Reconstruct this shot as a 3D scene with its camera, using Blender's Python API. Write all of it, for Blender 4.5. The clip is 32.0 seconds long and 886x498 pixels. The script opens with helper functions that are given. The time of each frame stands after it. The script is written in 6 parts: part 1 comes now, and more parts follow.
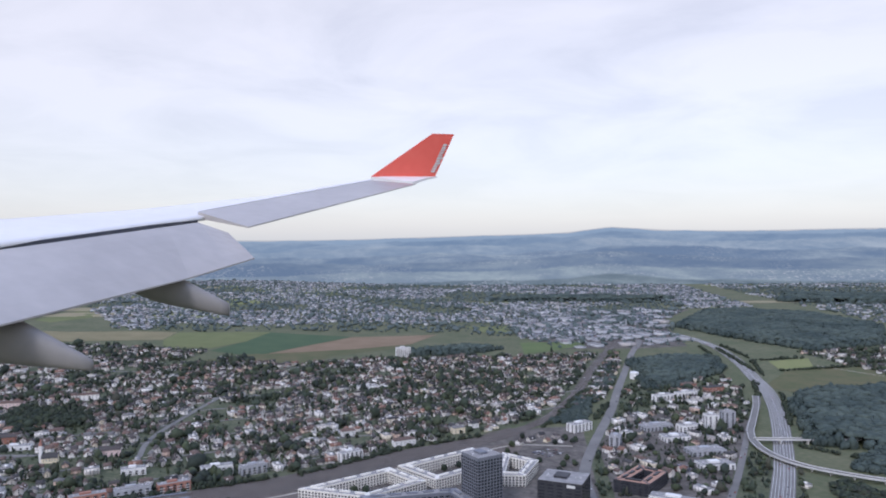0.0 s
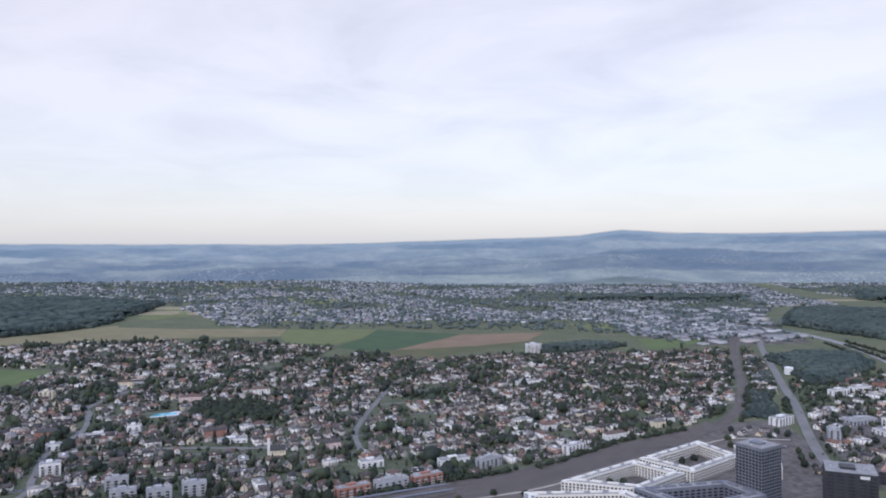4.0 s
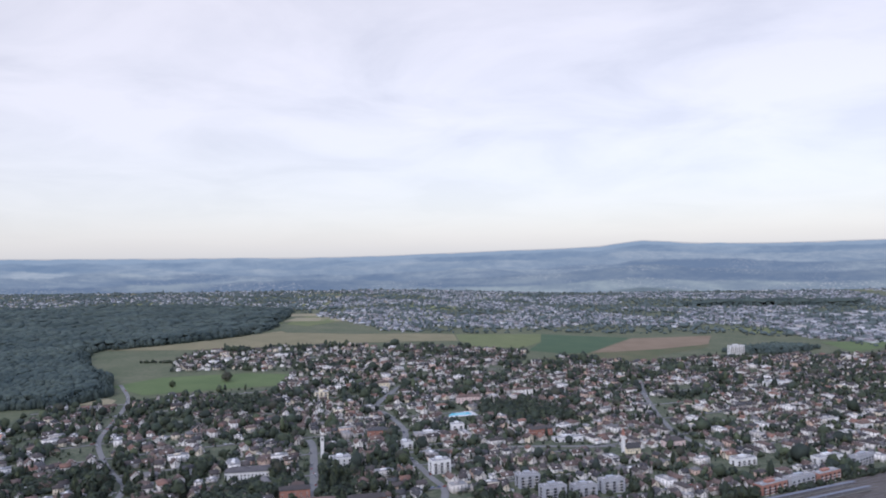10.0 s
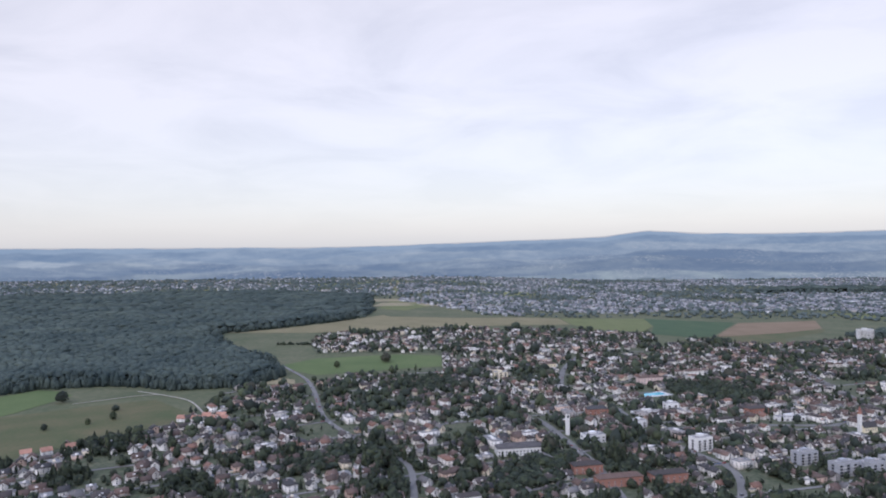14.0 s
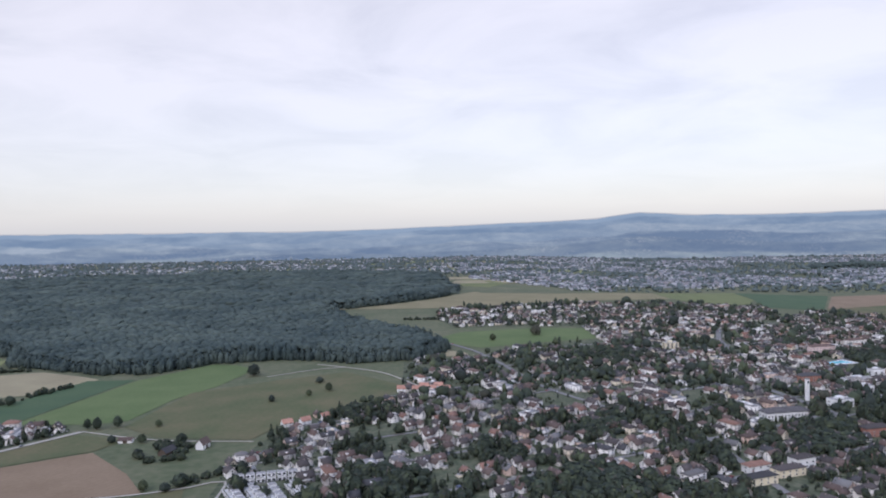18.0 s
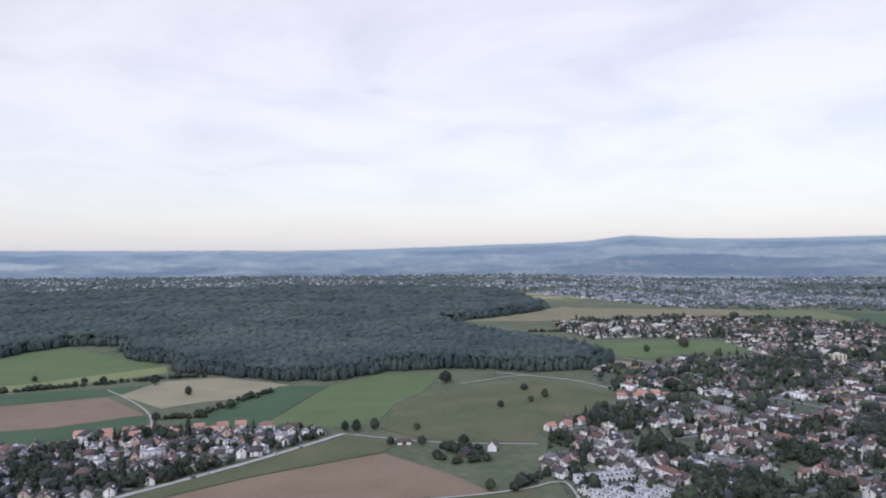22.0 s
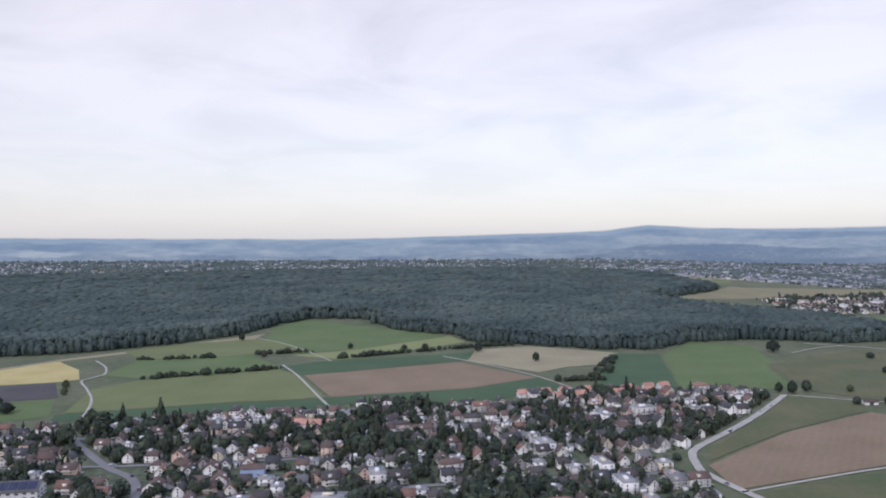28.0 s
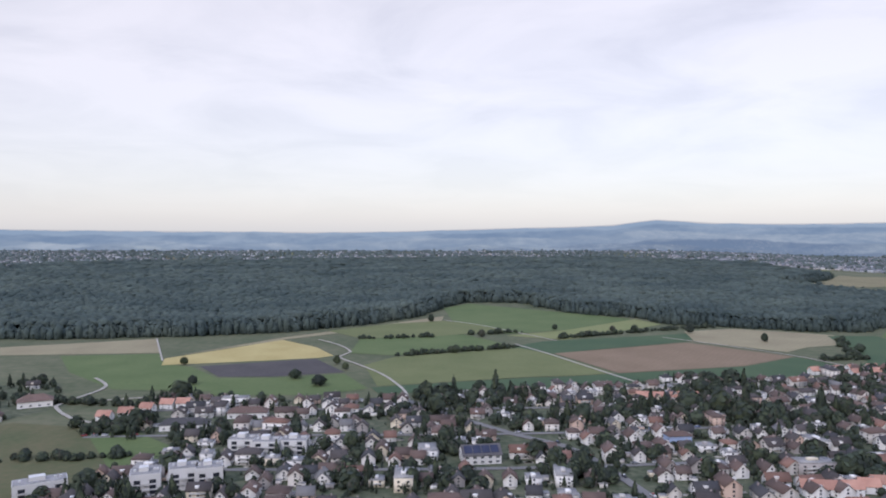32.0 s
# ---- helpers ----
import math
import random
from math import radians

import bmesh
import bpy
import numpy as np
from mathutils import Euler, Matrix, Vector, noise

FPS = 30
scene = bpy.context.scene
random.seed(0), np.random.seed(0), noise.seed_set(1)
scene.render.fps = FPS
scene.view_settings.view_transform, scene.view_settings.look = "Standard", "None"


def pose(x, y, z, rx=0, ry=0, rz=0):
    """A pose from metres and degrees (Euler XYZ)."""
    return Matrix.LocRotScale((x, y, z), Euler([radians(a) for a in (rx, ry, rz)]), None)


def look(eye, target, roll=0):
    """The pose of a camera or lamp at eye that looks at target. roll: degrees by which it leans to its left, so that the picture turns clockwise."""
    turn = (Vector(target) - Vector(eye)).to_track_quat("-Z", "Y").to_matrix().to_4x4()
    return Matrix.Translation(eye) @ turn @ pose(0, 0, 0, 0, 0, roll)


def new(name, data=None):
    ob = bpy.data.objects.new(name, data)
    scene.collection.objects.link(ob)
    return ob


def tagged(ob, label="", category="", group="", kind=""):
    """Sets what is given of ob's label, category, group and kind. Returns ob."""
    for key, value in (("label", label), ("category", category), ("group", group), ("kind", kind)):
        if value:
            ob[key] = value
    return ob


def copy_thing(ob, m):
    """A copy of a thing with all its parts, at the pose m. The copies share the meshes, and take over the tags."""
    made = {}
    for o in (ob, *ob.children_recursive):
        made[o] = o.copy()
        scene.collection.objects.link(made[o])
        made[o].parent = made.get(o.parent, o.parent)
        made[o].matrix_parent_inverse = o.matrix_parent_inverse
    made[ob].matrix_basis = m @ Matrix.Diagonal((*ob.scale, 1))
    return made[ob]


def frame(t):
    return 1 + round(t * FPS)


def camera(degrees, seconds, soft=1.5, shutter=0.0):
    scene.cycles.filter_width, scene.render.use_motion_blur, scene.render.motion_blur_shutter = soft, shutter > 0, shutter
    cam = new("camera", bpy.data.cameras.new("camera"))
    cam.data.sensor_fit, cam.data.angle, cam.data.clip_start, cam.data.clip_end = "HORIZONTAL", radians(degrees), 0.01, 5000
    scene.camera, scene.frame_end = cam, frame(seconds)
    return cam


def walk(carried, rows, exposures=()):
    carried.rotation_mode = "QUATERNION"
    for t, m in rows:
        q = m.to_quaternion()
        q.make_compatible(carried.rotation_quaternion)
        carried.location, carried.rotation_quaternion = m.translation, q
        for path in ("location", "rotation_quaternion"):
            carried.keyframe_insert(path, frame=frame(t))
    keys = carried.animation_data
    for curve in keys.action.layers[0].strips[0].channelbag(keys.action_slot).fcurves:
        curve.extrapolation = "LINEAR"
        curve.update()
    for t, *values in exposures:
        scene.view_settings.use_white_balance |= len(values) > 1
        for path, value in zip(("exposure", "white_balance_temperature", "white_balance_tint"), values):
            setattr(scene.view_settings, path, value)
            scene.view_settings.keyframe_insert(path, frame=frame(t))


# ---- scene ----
cam = camera(61.8, 32.0, soft=1.95)
# the plan below is drawn in full-size metres; path and place are both laid out at SCALE
METRES, TILT, LEAN, TURN = 1215.0, -0.9, 0.3, 0.0
SCALE = METRES / 2300
EYE = 285 * SCALE
ROWS = [
    (0.0, 0.0, 0.0, 0.0, -0.0, 0.0, -0.0),
    (0.5, -0.0162, 0.001, -0.0011, 0.04, 0.19, 0.01),
    (1.0, -0.0323, 0.0018, -0.0023, 0.18, 0.83, 0.03),
    (1.5, -0.0483, 0.003, -0.0035, 0.29, 0.92, 0.2),
    (2.0, -0.0643, 0.0038, -0.0046, 0.2, 1.04, 0.37),
    (2.5, -0.0802, 0.0047, -0.0056, 0.23, 1.01, 0.39),
    (3.0, -0.0961, 0.0052, -0.0068, 0.42, 1.03, 0.42),
    (3.5, -0.1119, 0.0067, -0.0077, 0.66, 0.46, 0.13),
    (5.5, -0.1746, 0.011, -0.0116, 1.17, -0.0, 0.45),
    (6.0, -0.1902, 0.0118, -0.0126, 1.16, -0.26, 0.47),
    (6.5, -0.2058, 0.0126, -0.0134, 1.33, -0.27, 0.51),
    (7.0, -0.2212, 0.0134, -0.0144, 1.49, -0.14, 0.64),
    (7.5, -0.2368, 0.0134, -0.0152, 1.8, 0.2, 0.71),
    (8.0, -0.2524, 0.014, -0.0157, 1.97, 0.54, 0.69),
    (8.5, -0.2677, 0.0139, -0.0168, 2.04, 0.85, 0.75),
    (9.0, -0.2834, 0.0146, -0.0172, 2.03, 0.9, 0.61),
    (9.5, -0.2988, 0.0146, -0.0181, 2.19, 1.05, 0.51),
    (10.0, -0.3143, 0.0146, -0.0188, 2.28, 1.2, 0.58),
    (10.5, -0.3298, 0.0148, -0.0196, 2.36, 1.02, 0.41),
    (11.0, -0.3453, 0.0148, -0.0204, 2.63, 0.93, 0.29),
    (11.5, -0.3609, 0.0151, -0.0212, 2.65, 1.06, 0.37),
    (12.0, -0.3763, 0.0151, -0.0218, 2.56, 1.22, 0.33),
    (12.5, -0.392, 0.0146, -0.023, 2.58, 1.29, 0.43),
    (13.0, -0.4074, 0.0151, -0.0238, 2.61, 0.91, 0.68),
    (13.5, -0.4231, 0.0154, -0.0246, 2.73, 0.58, 0.64),
    (14.0, -0.4386, 0.0156, -0.0254, 2.68, 0.43, 0.47),
    (14.5, -0.4542, 0.0156, -0.0264, 2.66, 0.35, 0.47),
    (16.5, -0.5171, 0.0159, -0.0296, 2.05, 0.52, 0.21),
    (17.0, -0.5326, 0.0162, -0.0307, 2.2, 0.36, 0.23),
    (17.5, -0.5483, 0.0167, -0.0318, 2.31, -0.93, -0.1),
    (18.0, -0.5636, 0.0169, -0.0326, 2.06, -0.89, 0.9),
    (18.5, -0.5792, 0.0167, -0.0336, 1.13, 0.44, 0.37),
    (19.0, -0.5946, 0.0167, -0.0344, 1.44, 1.39, 0.48),
    (19.5, -0.6099, 0.0166, -0.0353, 1.21, 1.54, 0.16),
    (20.0, -0.6253, 0.0164, -0.0362, 0.93, 2.06, 0.14),
    (20.5, -0.6408, 0.0165, -0.0372, 0.69, 2.67, 0.39),
    (21.0, -0.6565, 0.0158, -0.0382, 0.97, 3.38, 0.74),
    (21.5, -0.6716, 0.0166, -0.0397, 1.32, 1.61, 0.38),
    (22.0, -0.6871, 0.0165, -0.0403, 1.39, 0.71, 0.25),
    (22.5, -0.7024, 0.0159, -0.0413, 1.86, 0.7, 0.6),
    (23.0, -0.7179, 0.0155, -0.0423, 1.92, 0.36, 0.51),
    (23.5, -0.7331, 0.0153, -0.0434, 2.18, 0.14, 0.4),
    (24.0, -0.7487, 0.0149, -0.0443, 2.18, -0.02, 0.17),
    (24.5, -0.7641, 0.0142, -0.0454, 2.24, -0.15, 0.18),
    (25.0, -0.7795, 0.0132, -0.0463, 2.33, -0.19, 0.14),
    (25.5, -0.795, 0.0126, -0.0471, 2.5, -0.27, 0.15),
    (27.5, -0.8578, 0.0114, -0.0515, 2.47, -0.19, 0.29),
    (28.0, -0.8733, 0.0108, -0.0526, 2.72, -0.13, 0.02),
    (28.5, -0.8886, 0.0102, -0.0536, 2.94, -0.15, -0.15),
    (29.0, -0.9041, 0.0096, -0.0547, 3.07, -0.46, -0.4),
    (29.5, -0.9196, 0.0094, -0.0558, 3.01, -1.29, -0.46),
    (30.0, -0.935, 0.0088, -0.0567, 2.8, -1.55, -0.52),
    (30.5, -0.9507, 0.008, -0.0578, 2.74, -1.32, -0.45),
    (31.0, -0.9663, 0.0075, -0.0588, 2.74, -1.28, -0.5),
    (31.5, -0.9818, 0.0066, -0.0599, 2.96, -0.92, -0.34),
    (32.0, -0.9973, 0.0056, -0.061, 3.3, -0.61, -0.28),
]
walk(cam, [(t, pose(0, 0, EYE, TILT, LEAN, TURN) @ pose(METRES * x, METRES * y, METRES * z, 90 + pitch, roll, yaw)) for t, x, y, z, yaw, pitch, roll in ROWS],
     exposures=[(0.0, 0.03, 6180, 19), (14.0, 0.03, 6260, 20), (19.0, 0.03, 6290, 20), (21.0, 0.14, 6305, 20), (22.5, 0.04, 6315, 20), (32.0, 0.05, 6380, 20)])

# ---- light ----
SUN_EL, SUN_AZ = radians(38), radians(205)


def link(nt, a, b):
    nt.links.new(a, b)


def make_world():
    w = bpy.data.worlds.new("overcast_sky")
    scene.world = w
    w.use_nodes = True
    nt = w.node_tree
    nt.nodes.clear()
    N = nt.nodes.new
    out = N("ShaderNodeOutputWorld")
    sky = N("ShaderNodeTexSky")
    sky.sky_type, sky.sun_disc = "NISHITA", False
    sky.sun_elevation, sky.sun_rotation = SUN_EL, SUN_AZ
    b1 = N("ShaderNodeBackground")
    b1.inputs["Strength"].default_value = 0.05
    tc = N("ShaderNodeTexCoord")
    sep = N("ShaderNodeSeparateXYZ")
    link(nt, tc.outputs["Generated"], sep.inputs[0])

    def maths(op, a, b, clamp=False):
        m = N("ShaderNodeMath")
        m.operation, m.use_clamp = op, clamp
        for i, v in enumerate((a, b)):
            if isinstance(v, (int, float)):
                m.inputs[i].default_value = v
            elif v is not None:
                link(nt, v, m.inputs[i])
        return m.outputs[0]

    def ramp(f, *stops):
        r = N("ShaderNodeValToRGB")
        el = r.color_ramp.elements
        while len(el) < len(stops):
            el.new(0.5)
        for e, (p, c) in zip(el, stops):
            e.position, e.color = p, (*c, 1)
        link(nt, f, r.inputs[0])
        return r.outputs[0]

    def tex(vec, scale, detail, rough=0.55, warp=0.0):
        n = N("ShaderNodeTexNoise")
        n.inputs["Scale"].default_value, n.inputs["Detail"].default_value = scale, detail
        n.inputs["Roughness"].default_value, n.inputs["Distortion"].default_value = rough, warp
        link(nt, vec, n.inputs["Vector"])
        return n.outputs["Fac"]

    def mix(f, a, b):
        m = N("ShaderNodeMix")
        m.data_type = "RGBA"
        link(nt, f, m.inputs[0])
        link(nt, a, m.inputs[6])
        link(nt, b, m.inputs[7])
        return m.outputs[2]

    x, y, z = sep.outputs
    # cloud deck seen in perspective: direction divided by its height
    low = maths("ADD", maths("MAXIMUM", z, 0.0), 0.16)
    comb = N("ShaderNodeCombineXYZ")
    link(nt, maths("DIVIDE", x, low), comb.inputs[0])
    link(nt, maths("DIVIDE", y, low), comb.inputs[1])
    clouds = tex(comb.outputs[0], 1.3, 7, 0.55, 0.5)
    cloudcol = ramp(clouds, (0.37, CLOUD_DARK), (0.48, CLOUD_MID), (0.60, CLOUD_LIGHT))
    hz = ramp(maths("MULTIPLY", z, 4.0, True), (0.0, HORIZON), (0.25, HORIZON), (1.0, CLOUD_MID))
    skycol = mix(maths("MULTIPLY", z, 5.0, True), hz, cloudcol)
    up = N("ShaderNodeRGB")
    up.outputs[0].default_value = (*ZENITH, 1)
    skycol = mix(maths("MULTIPLY", maths("SUBTRACT", z, 0.42), 4.0, True), skycol, up.outputs[0])
    # wooded ranges on the skyline, at endless distance, haze painted into their colours
    az = N("ShaderNodeCombineXYZ")
    link(nt, maths("DIVIDE", x, maths("ADD", maths("ABSOLUTE", y, None), 0.05)), az.inputs[0])
    col = skycol
    prof = N("ShaderNodeValToRGB")
    prof.color_ramp.interpolation = "B_SPLINE"
    el = prof.color_ramp.elements
    while len(el) < len(SKYLINE):
        el.new(0.5)
    for e, (p, h) in zip(el, SKYLINE):
        e.position, e.color = (p + 0.9) / 1.8, (0.5 + h / 0.06,) * 3 + (1,)
    link(nt, maths("DIVIDE", maths("ADD", maths("DIVIDE", x, maths("ADD", maths("ABSOLUTE", y, None), 0.01)), 0.9), 1.8, True), prof.inputs[0])
    line = maths("MULTIPLY", maths("SUBTRACT", prof.outputs[0], 0.5), 0.06)
    clear = maths("MULTIPLY", maths("SUBTRACT", z, line), 900.0, True)
    dim = N("ShaderNodeMix")
    dim.data_type, dim.blend_type = "RGBA", "MULTIPLY"
    dim.inputs[0].default_value = 1
    link(nt, sky.outputs[0], dim.inputs[6])
    link(nt, clear, dim.inputs[7])
    link(nt, dim.outputs[2], b1.inputs["Color"])
    for drop, amp, scale, seed, near, far, built in HAZED_RANGES:
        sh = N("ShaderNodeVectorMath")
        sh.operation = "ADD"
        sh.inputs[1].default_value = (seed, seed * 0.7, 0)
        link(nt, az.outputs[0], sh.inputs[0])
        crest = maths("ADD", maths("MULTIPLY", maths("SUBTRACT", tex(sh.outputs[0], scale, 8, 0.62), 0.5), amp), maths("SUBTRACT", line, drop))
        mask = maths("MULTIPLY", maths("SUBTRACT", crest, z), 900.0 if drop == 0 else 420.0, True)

        def spread(wide, high):
            st = N("ShaderNodeVectorMath")
            st.operation = "MULTIPLY_ADD"
            st.inputs[1].default_value = (wide, wide, high)
            st.inputs[2].default_value = (seed, 0, seed)
            link(nt, tc.outputs["Generated"], st.inputs[0])
            return st.outputs[0]

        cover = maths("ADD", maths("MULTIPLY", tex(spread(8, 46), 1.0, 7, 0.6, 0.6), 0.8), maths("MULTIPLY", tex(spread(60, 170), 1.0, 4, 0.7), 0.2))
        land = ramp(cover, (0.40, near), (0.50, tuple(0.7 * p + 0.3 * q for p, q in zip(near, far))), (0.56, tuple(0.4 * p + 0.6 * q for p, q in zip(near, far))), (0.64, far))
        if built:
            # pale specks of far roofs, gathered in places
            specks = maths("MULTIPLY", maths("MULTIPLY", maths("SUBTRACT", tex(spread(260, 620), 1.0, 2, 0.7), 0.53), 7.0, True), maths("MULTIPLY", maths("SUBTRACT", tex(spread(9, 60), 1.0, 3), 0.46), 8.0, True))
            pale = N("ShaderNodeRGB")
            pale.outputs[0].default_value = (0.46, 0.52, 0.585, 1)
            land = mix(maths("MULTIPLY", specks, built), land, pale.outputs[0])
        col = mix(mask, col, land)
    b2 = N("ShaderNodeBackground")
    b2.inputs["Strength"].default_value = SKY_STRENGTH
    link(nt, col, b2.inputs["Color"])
    add = N("ShaderNodeAddShader")
    link(nt, b1.outputs[0], add.inputs[0])
    link(nt, b2.outputs[0], add.inputs[1])
    link(nt, add.outputs[0], out.inputs["Surface"])


CLOUD_DARK, CLOUD_MID, CLOUD_LIGHT = (0.655, 0.644, 0.637), (0.745, 0.732, 0.714), (0.82, 0.80, 0.777)
HORIZON = (0.61, 0.635, 0.635)
ZENITH = (0.66, 0.84, 1.24)
SKY_STRENGTH = 0.84
# skyline: tangent of the bearing, height over the level line
SKYLINE = [(-0.9, 0.004), (-0.30, -0.004), (-0.12, -0.003), (0.0, 0.001), (0.10, 0.003), (0.17, 0.005), (0.215, 0.0125), (0.235, 0.0125), (0.30, 0.007), (0.42, 0.006), (0.52, 0.008), (0.62, 0.008), (0.9, 0.010)]
# drop under the skyline, swing, detail, seed, darker and lighter cover (both blued with painted haze) and built-up
# share of each range, far to near
HAZED_RANGES = [
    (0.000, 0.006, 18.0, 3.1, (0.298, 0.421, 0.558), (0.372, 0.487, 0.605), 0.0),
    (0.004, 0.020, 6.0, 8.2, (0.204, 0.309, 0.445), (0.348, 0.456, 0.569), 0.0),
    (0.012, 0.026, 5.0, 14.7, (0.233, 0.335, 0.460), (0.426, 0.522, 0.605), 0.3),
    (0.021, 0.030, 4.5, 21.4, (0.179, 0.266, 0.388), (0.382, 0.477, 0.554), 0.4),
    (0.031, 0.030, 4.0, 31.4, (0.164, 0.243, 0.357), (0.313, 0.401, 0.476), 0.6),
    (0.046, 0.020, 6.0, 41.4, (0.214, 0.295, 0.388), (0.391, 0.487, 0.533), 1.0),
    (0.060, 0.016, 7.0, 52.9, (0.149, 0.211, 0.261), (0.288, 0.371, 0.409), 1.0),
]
make_world()
sun = new("sun", bpy.data.lights.new("sun", "SUN"))
sun.data.energy, sun.data.angle, sun.data.color = 1.45, radians(14), (0.95, 0.97, 0.99)
sun.matrix_world = look((0, 0, 900), Vector((0, 0, 900)) - Vector((math.sin(SUN_AZ) * math.cos(SUN_EL), math.cos(SUN_AZ) * math.cos(SUN_EL), math.sin(SUN_EL))))

# ---- materials ----
MATS = {}


def material(name, a, b, scale=0.2, rough=0.85, fine=4.0, metal=0.0, island=0.0, objvar=0.0, bump=0.0, palette=(), spec=0.3, fine_amount=0.35):
    """Two scales of colour change between a and b, with shifts per piece or per object, and a fine relief."""
    m = bpy.data.materials.new(name)
    m.use_nodes = True
    nt = m.node_tree
    N = nt.nodes.new
    bs = nt.nodes["Principled BSDF"]
    bs.inputs["Roughness"].default_value, bs.inputs["Metallic"].default_value = rough, metal
    bs.inputs["Specular IOR Level"].default_value = spec
    geo = N("ShaderNodeNewGeometry")
    n1 = N("ShaderNodeTexNoise")
    n1.inputs["Scale"].default_value, n1.inputs["Detail"].default_value = scale / SCALE, 3
    n2 = N("ShaderNodeTexNoise")
    n2.inputs["Scale"].default_value, n2.inputs["Detail"].default_value = fine / SCALE, 2
    link(nt, geo.outputs["Position"], n1.inputs["Vector"])
    link(nt, geo.outputs["Position"], n2.inputs["Vector"])
    f = N("ShaderNodeMix")
    f.inputs[0].default_value = fine_amount
    link(nt, n1.outputs["Fac"], f.inputs[2])
    link(nt, n2.outputs["Fac"], f.inputs[3])
    r = N("ShaderNodeMapRange")
    r.inputs[1].default_value, r.inputs[2].default_value = 0.33, 0.67
    link(nt, f.outputs[0], r.inputs[0])
    mx = N("ShaderNodeMix")
    mx.data_type = "RGBA"
    link(nt, r.outputs[0], mx.inputs[0])
    mx.inputs[6].default_value, mx.inputs[7].default_value = (*a, 1), (*b, 1)
    col = mx.outputs[2]
    rnd = None
    if island:
        rnd, amount = geo.outputs["Random Per Island"], island
    elif objvar:
        rnd, amount = N("ShaderNodeObjectInfo").outputs["Random"], objvar
    if rnd is not None:
        if palette:
            cr = N("ShaderNodeValToRGB")
            cr.color_ramp.interpolation = "CONSTANT"
            el = cr.color_ramp.elements
            while len(el) < len(palette):
                el.new(0.5)
            for e, (p, c) in zip(el, palette):
                e.position, e.color = p, (*c, 1)
            link(nt, rnd, cr.inputs[0])
            mm = N("ShaderNodeMix")
            mm.data_type = "RGBA"
            mm.blend_type = "MULTIPLY"
            mm.inputs[0].default_value = 1
            link(nt, cr.outputs[0], mm.inputs[6])
            link(nt, col, mm.inputs[7])
            col = mm.outputs[2]
        hs = N("ShaderNodeHueSaturation")
        vr = N("ShaderNodeMapRange")
        vr.inputs[3].default_value, vr.inputs[4].default_value = 1 - amount, 1 + amount
        wn = N("ShaderNodeTexWhiteNoise")
        wn.noise_dimensions = "1D"
        link(nt, rnd, wn.inputs["W"])
        link(nt, wn.outputs["Value"], vr.inputs[0])
        link(nt, vr.outputs[0], hs.inputs["Value"])
        link(nt, col, hs.inputs["Color"])
        col = hs.outputs[0]
    link(nt, col, bs.inputs["Base Color"])
    if bump:
        bp = N("ShaderNodeBump")
        bp.inputs["Strength"].default_value, bp.inputs["Distance"].default_value = min(bump, 1), 0.3 * bump * SCALE
        link(nt, n2.outputs["Fac"], bp.inputs["Height"])
        link(nt, bp.outputs[0], bs.inputs["Normal"])
    MATS[name] = m
    return m


def crop(name, a, b, angle, pitch, wobble=2.0, rows=0.07):
    """A worked field: sowing rows, broad stains and wheel tracks."""
    m = material(name, a, b, 0.02, 0.95, 0.25)
    nt = m.node_tree
    N = nt.nodes.new
    geo = N("ShaderNodeNewGeometry")
    mp = N("ShaderNodeMapping")
    mp.inputs["Rotation"].default_value = (0, 0, angle)
    wv = N("ShaderNodeTexWave")
    wv.inputs["Scale"].default_value, wv.inputs["Distortion"].default_value = 0.31 / pitch / SCALE, wobble
    link(nt, geo.outputs["Position"], mp.inputs[0])
    link(nt, mp.outputs[0], wv.inputs["Vector"])
    bs = nt.nodes["Principled BSDF"]
    old = bs.inputs["Base Color"].links[0].from_socket
    mm = N("ShaderNodeMix")
    mm.data_type, mm.blend_type = "RGBA", "MULTIPLY"
    mm.inputs[0].default_value = rows
    link(nt, old, mm.inputs[6])
    link(nt, wv.outputs["Color"], mm.inputs[7])
    link(nt, mm.outputs[2], bs.inputs["Base Color"])
    return m


ROOFS = [(0.0, (0.084, 0.072, 0.067)), (0.3, (0.128, 0.091, 0.076)), (0.55, (0.155, 0.104, 0.085)), (0.70, (0.070, 0.068, 0.069)), (0.86, (0.24, 0.135, 0.10)), (0.95, (0.18, 0.172, 0.165))]
WALLS = [(0.0, (0.81, 0.785, 0.745)), (0.50, (0.68, 0.64, 0.585)), (0.64, (0.54, 0.51, 0.47)), (0.76, (0.72, 0.64, 0.50)), (0.84, (0.38, 0.35, 0.33)), (0.91, (0.62, 0.46, 0.37))]
GREENS = [(0.0, (0.046, 0.060, 0.044)), (0.35, (0.056, 0.070, 0.046)), (0.6, (0.038, 0.048, 0.041)), (0.8, (0.072, 0.088, 0.052)), (0.93, (0.062, 0.064, 0.050))]
one, soft = (1, 1, 1), (0.72, 0.72, 0.72)
material("roof_mixed", soft, one, 0.15, 0.85, 2.5, island=0.18, palette=ROOFS)
material("wall_mixed", (0.93, 0.93, 0.93), one, 0.1, 0.9, 1.2, island=0.06, palette=WALLS)
# far-quarter walls, roofs and leaves: greyed and blued, haze painted into the colours
WALLS_HAZED = [(0.0, (0.50, 0.515, 0.54)), (0.35, (0.42, 0.435, 0.46)), (0.65, (0.53, 0.50, 0.49)), (0.78, (0.36, 0.37, 0.39)), (0.9, (0.66, 0.67, 0.69))]
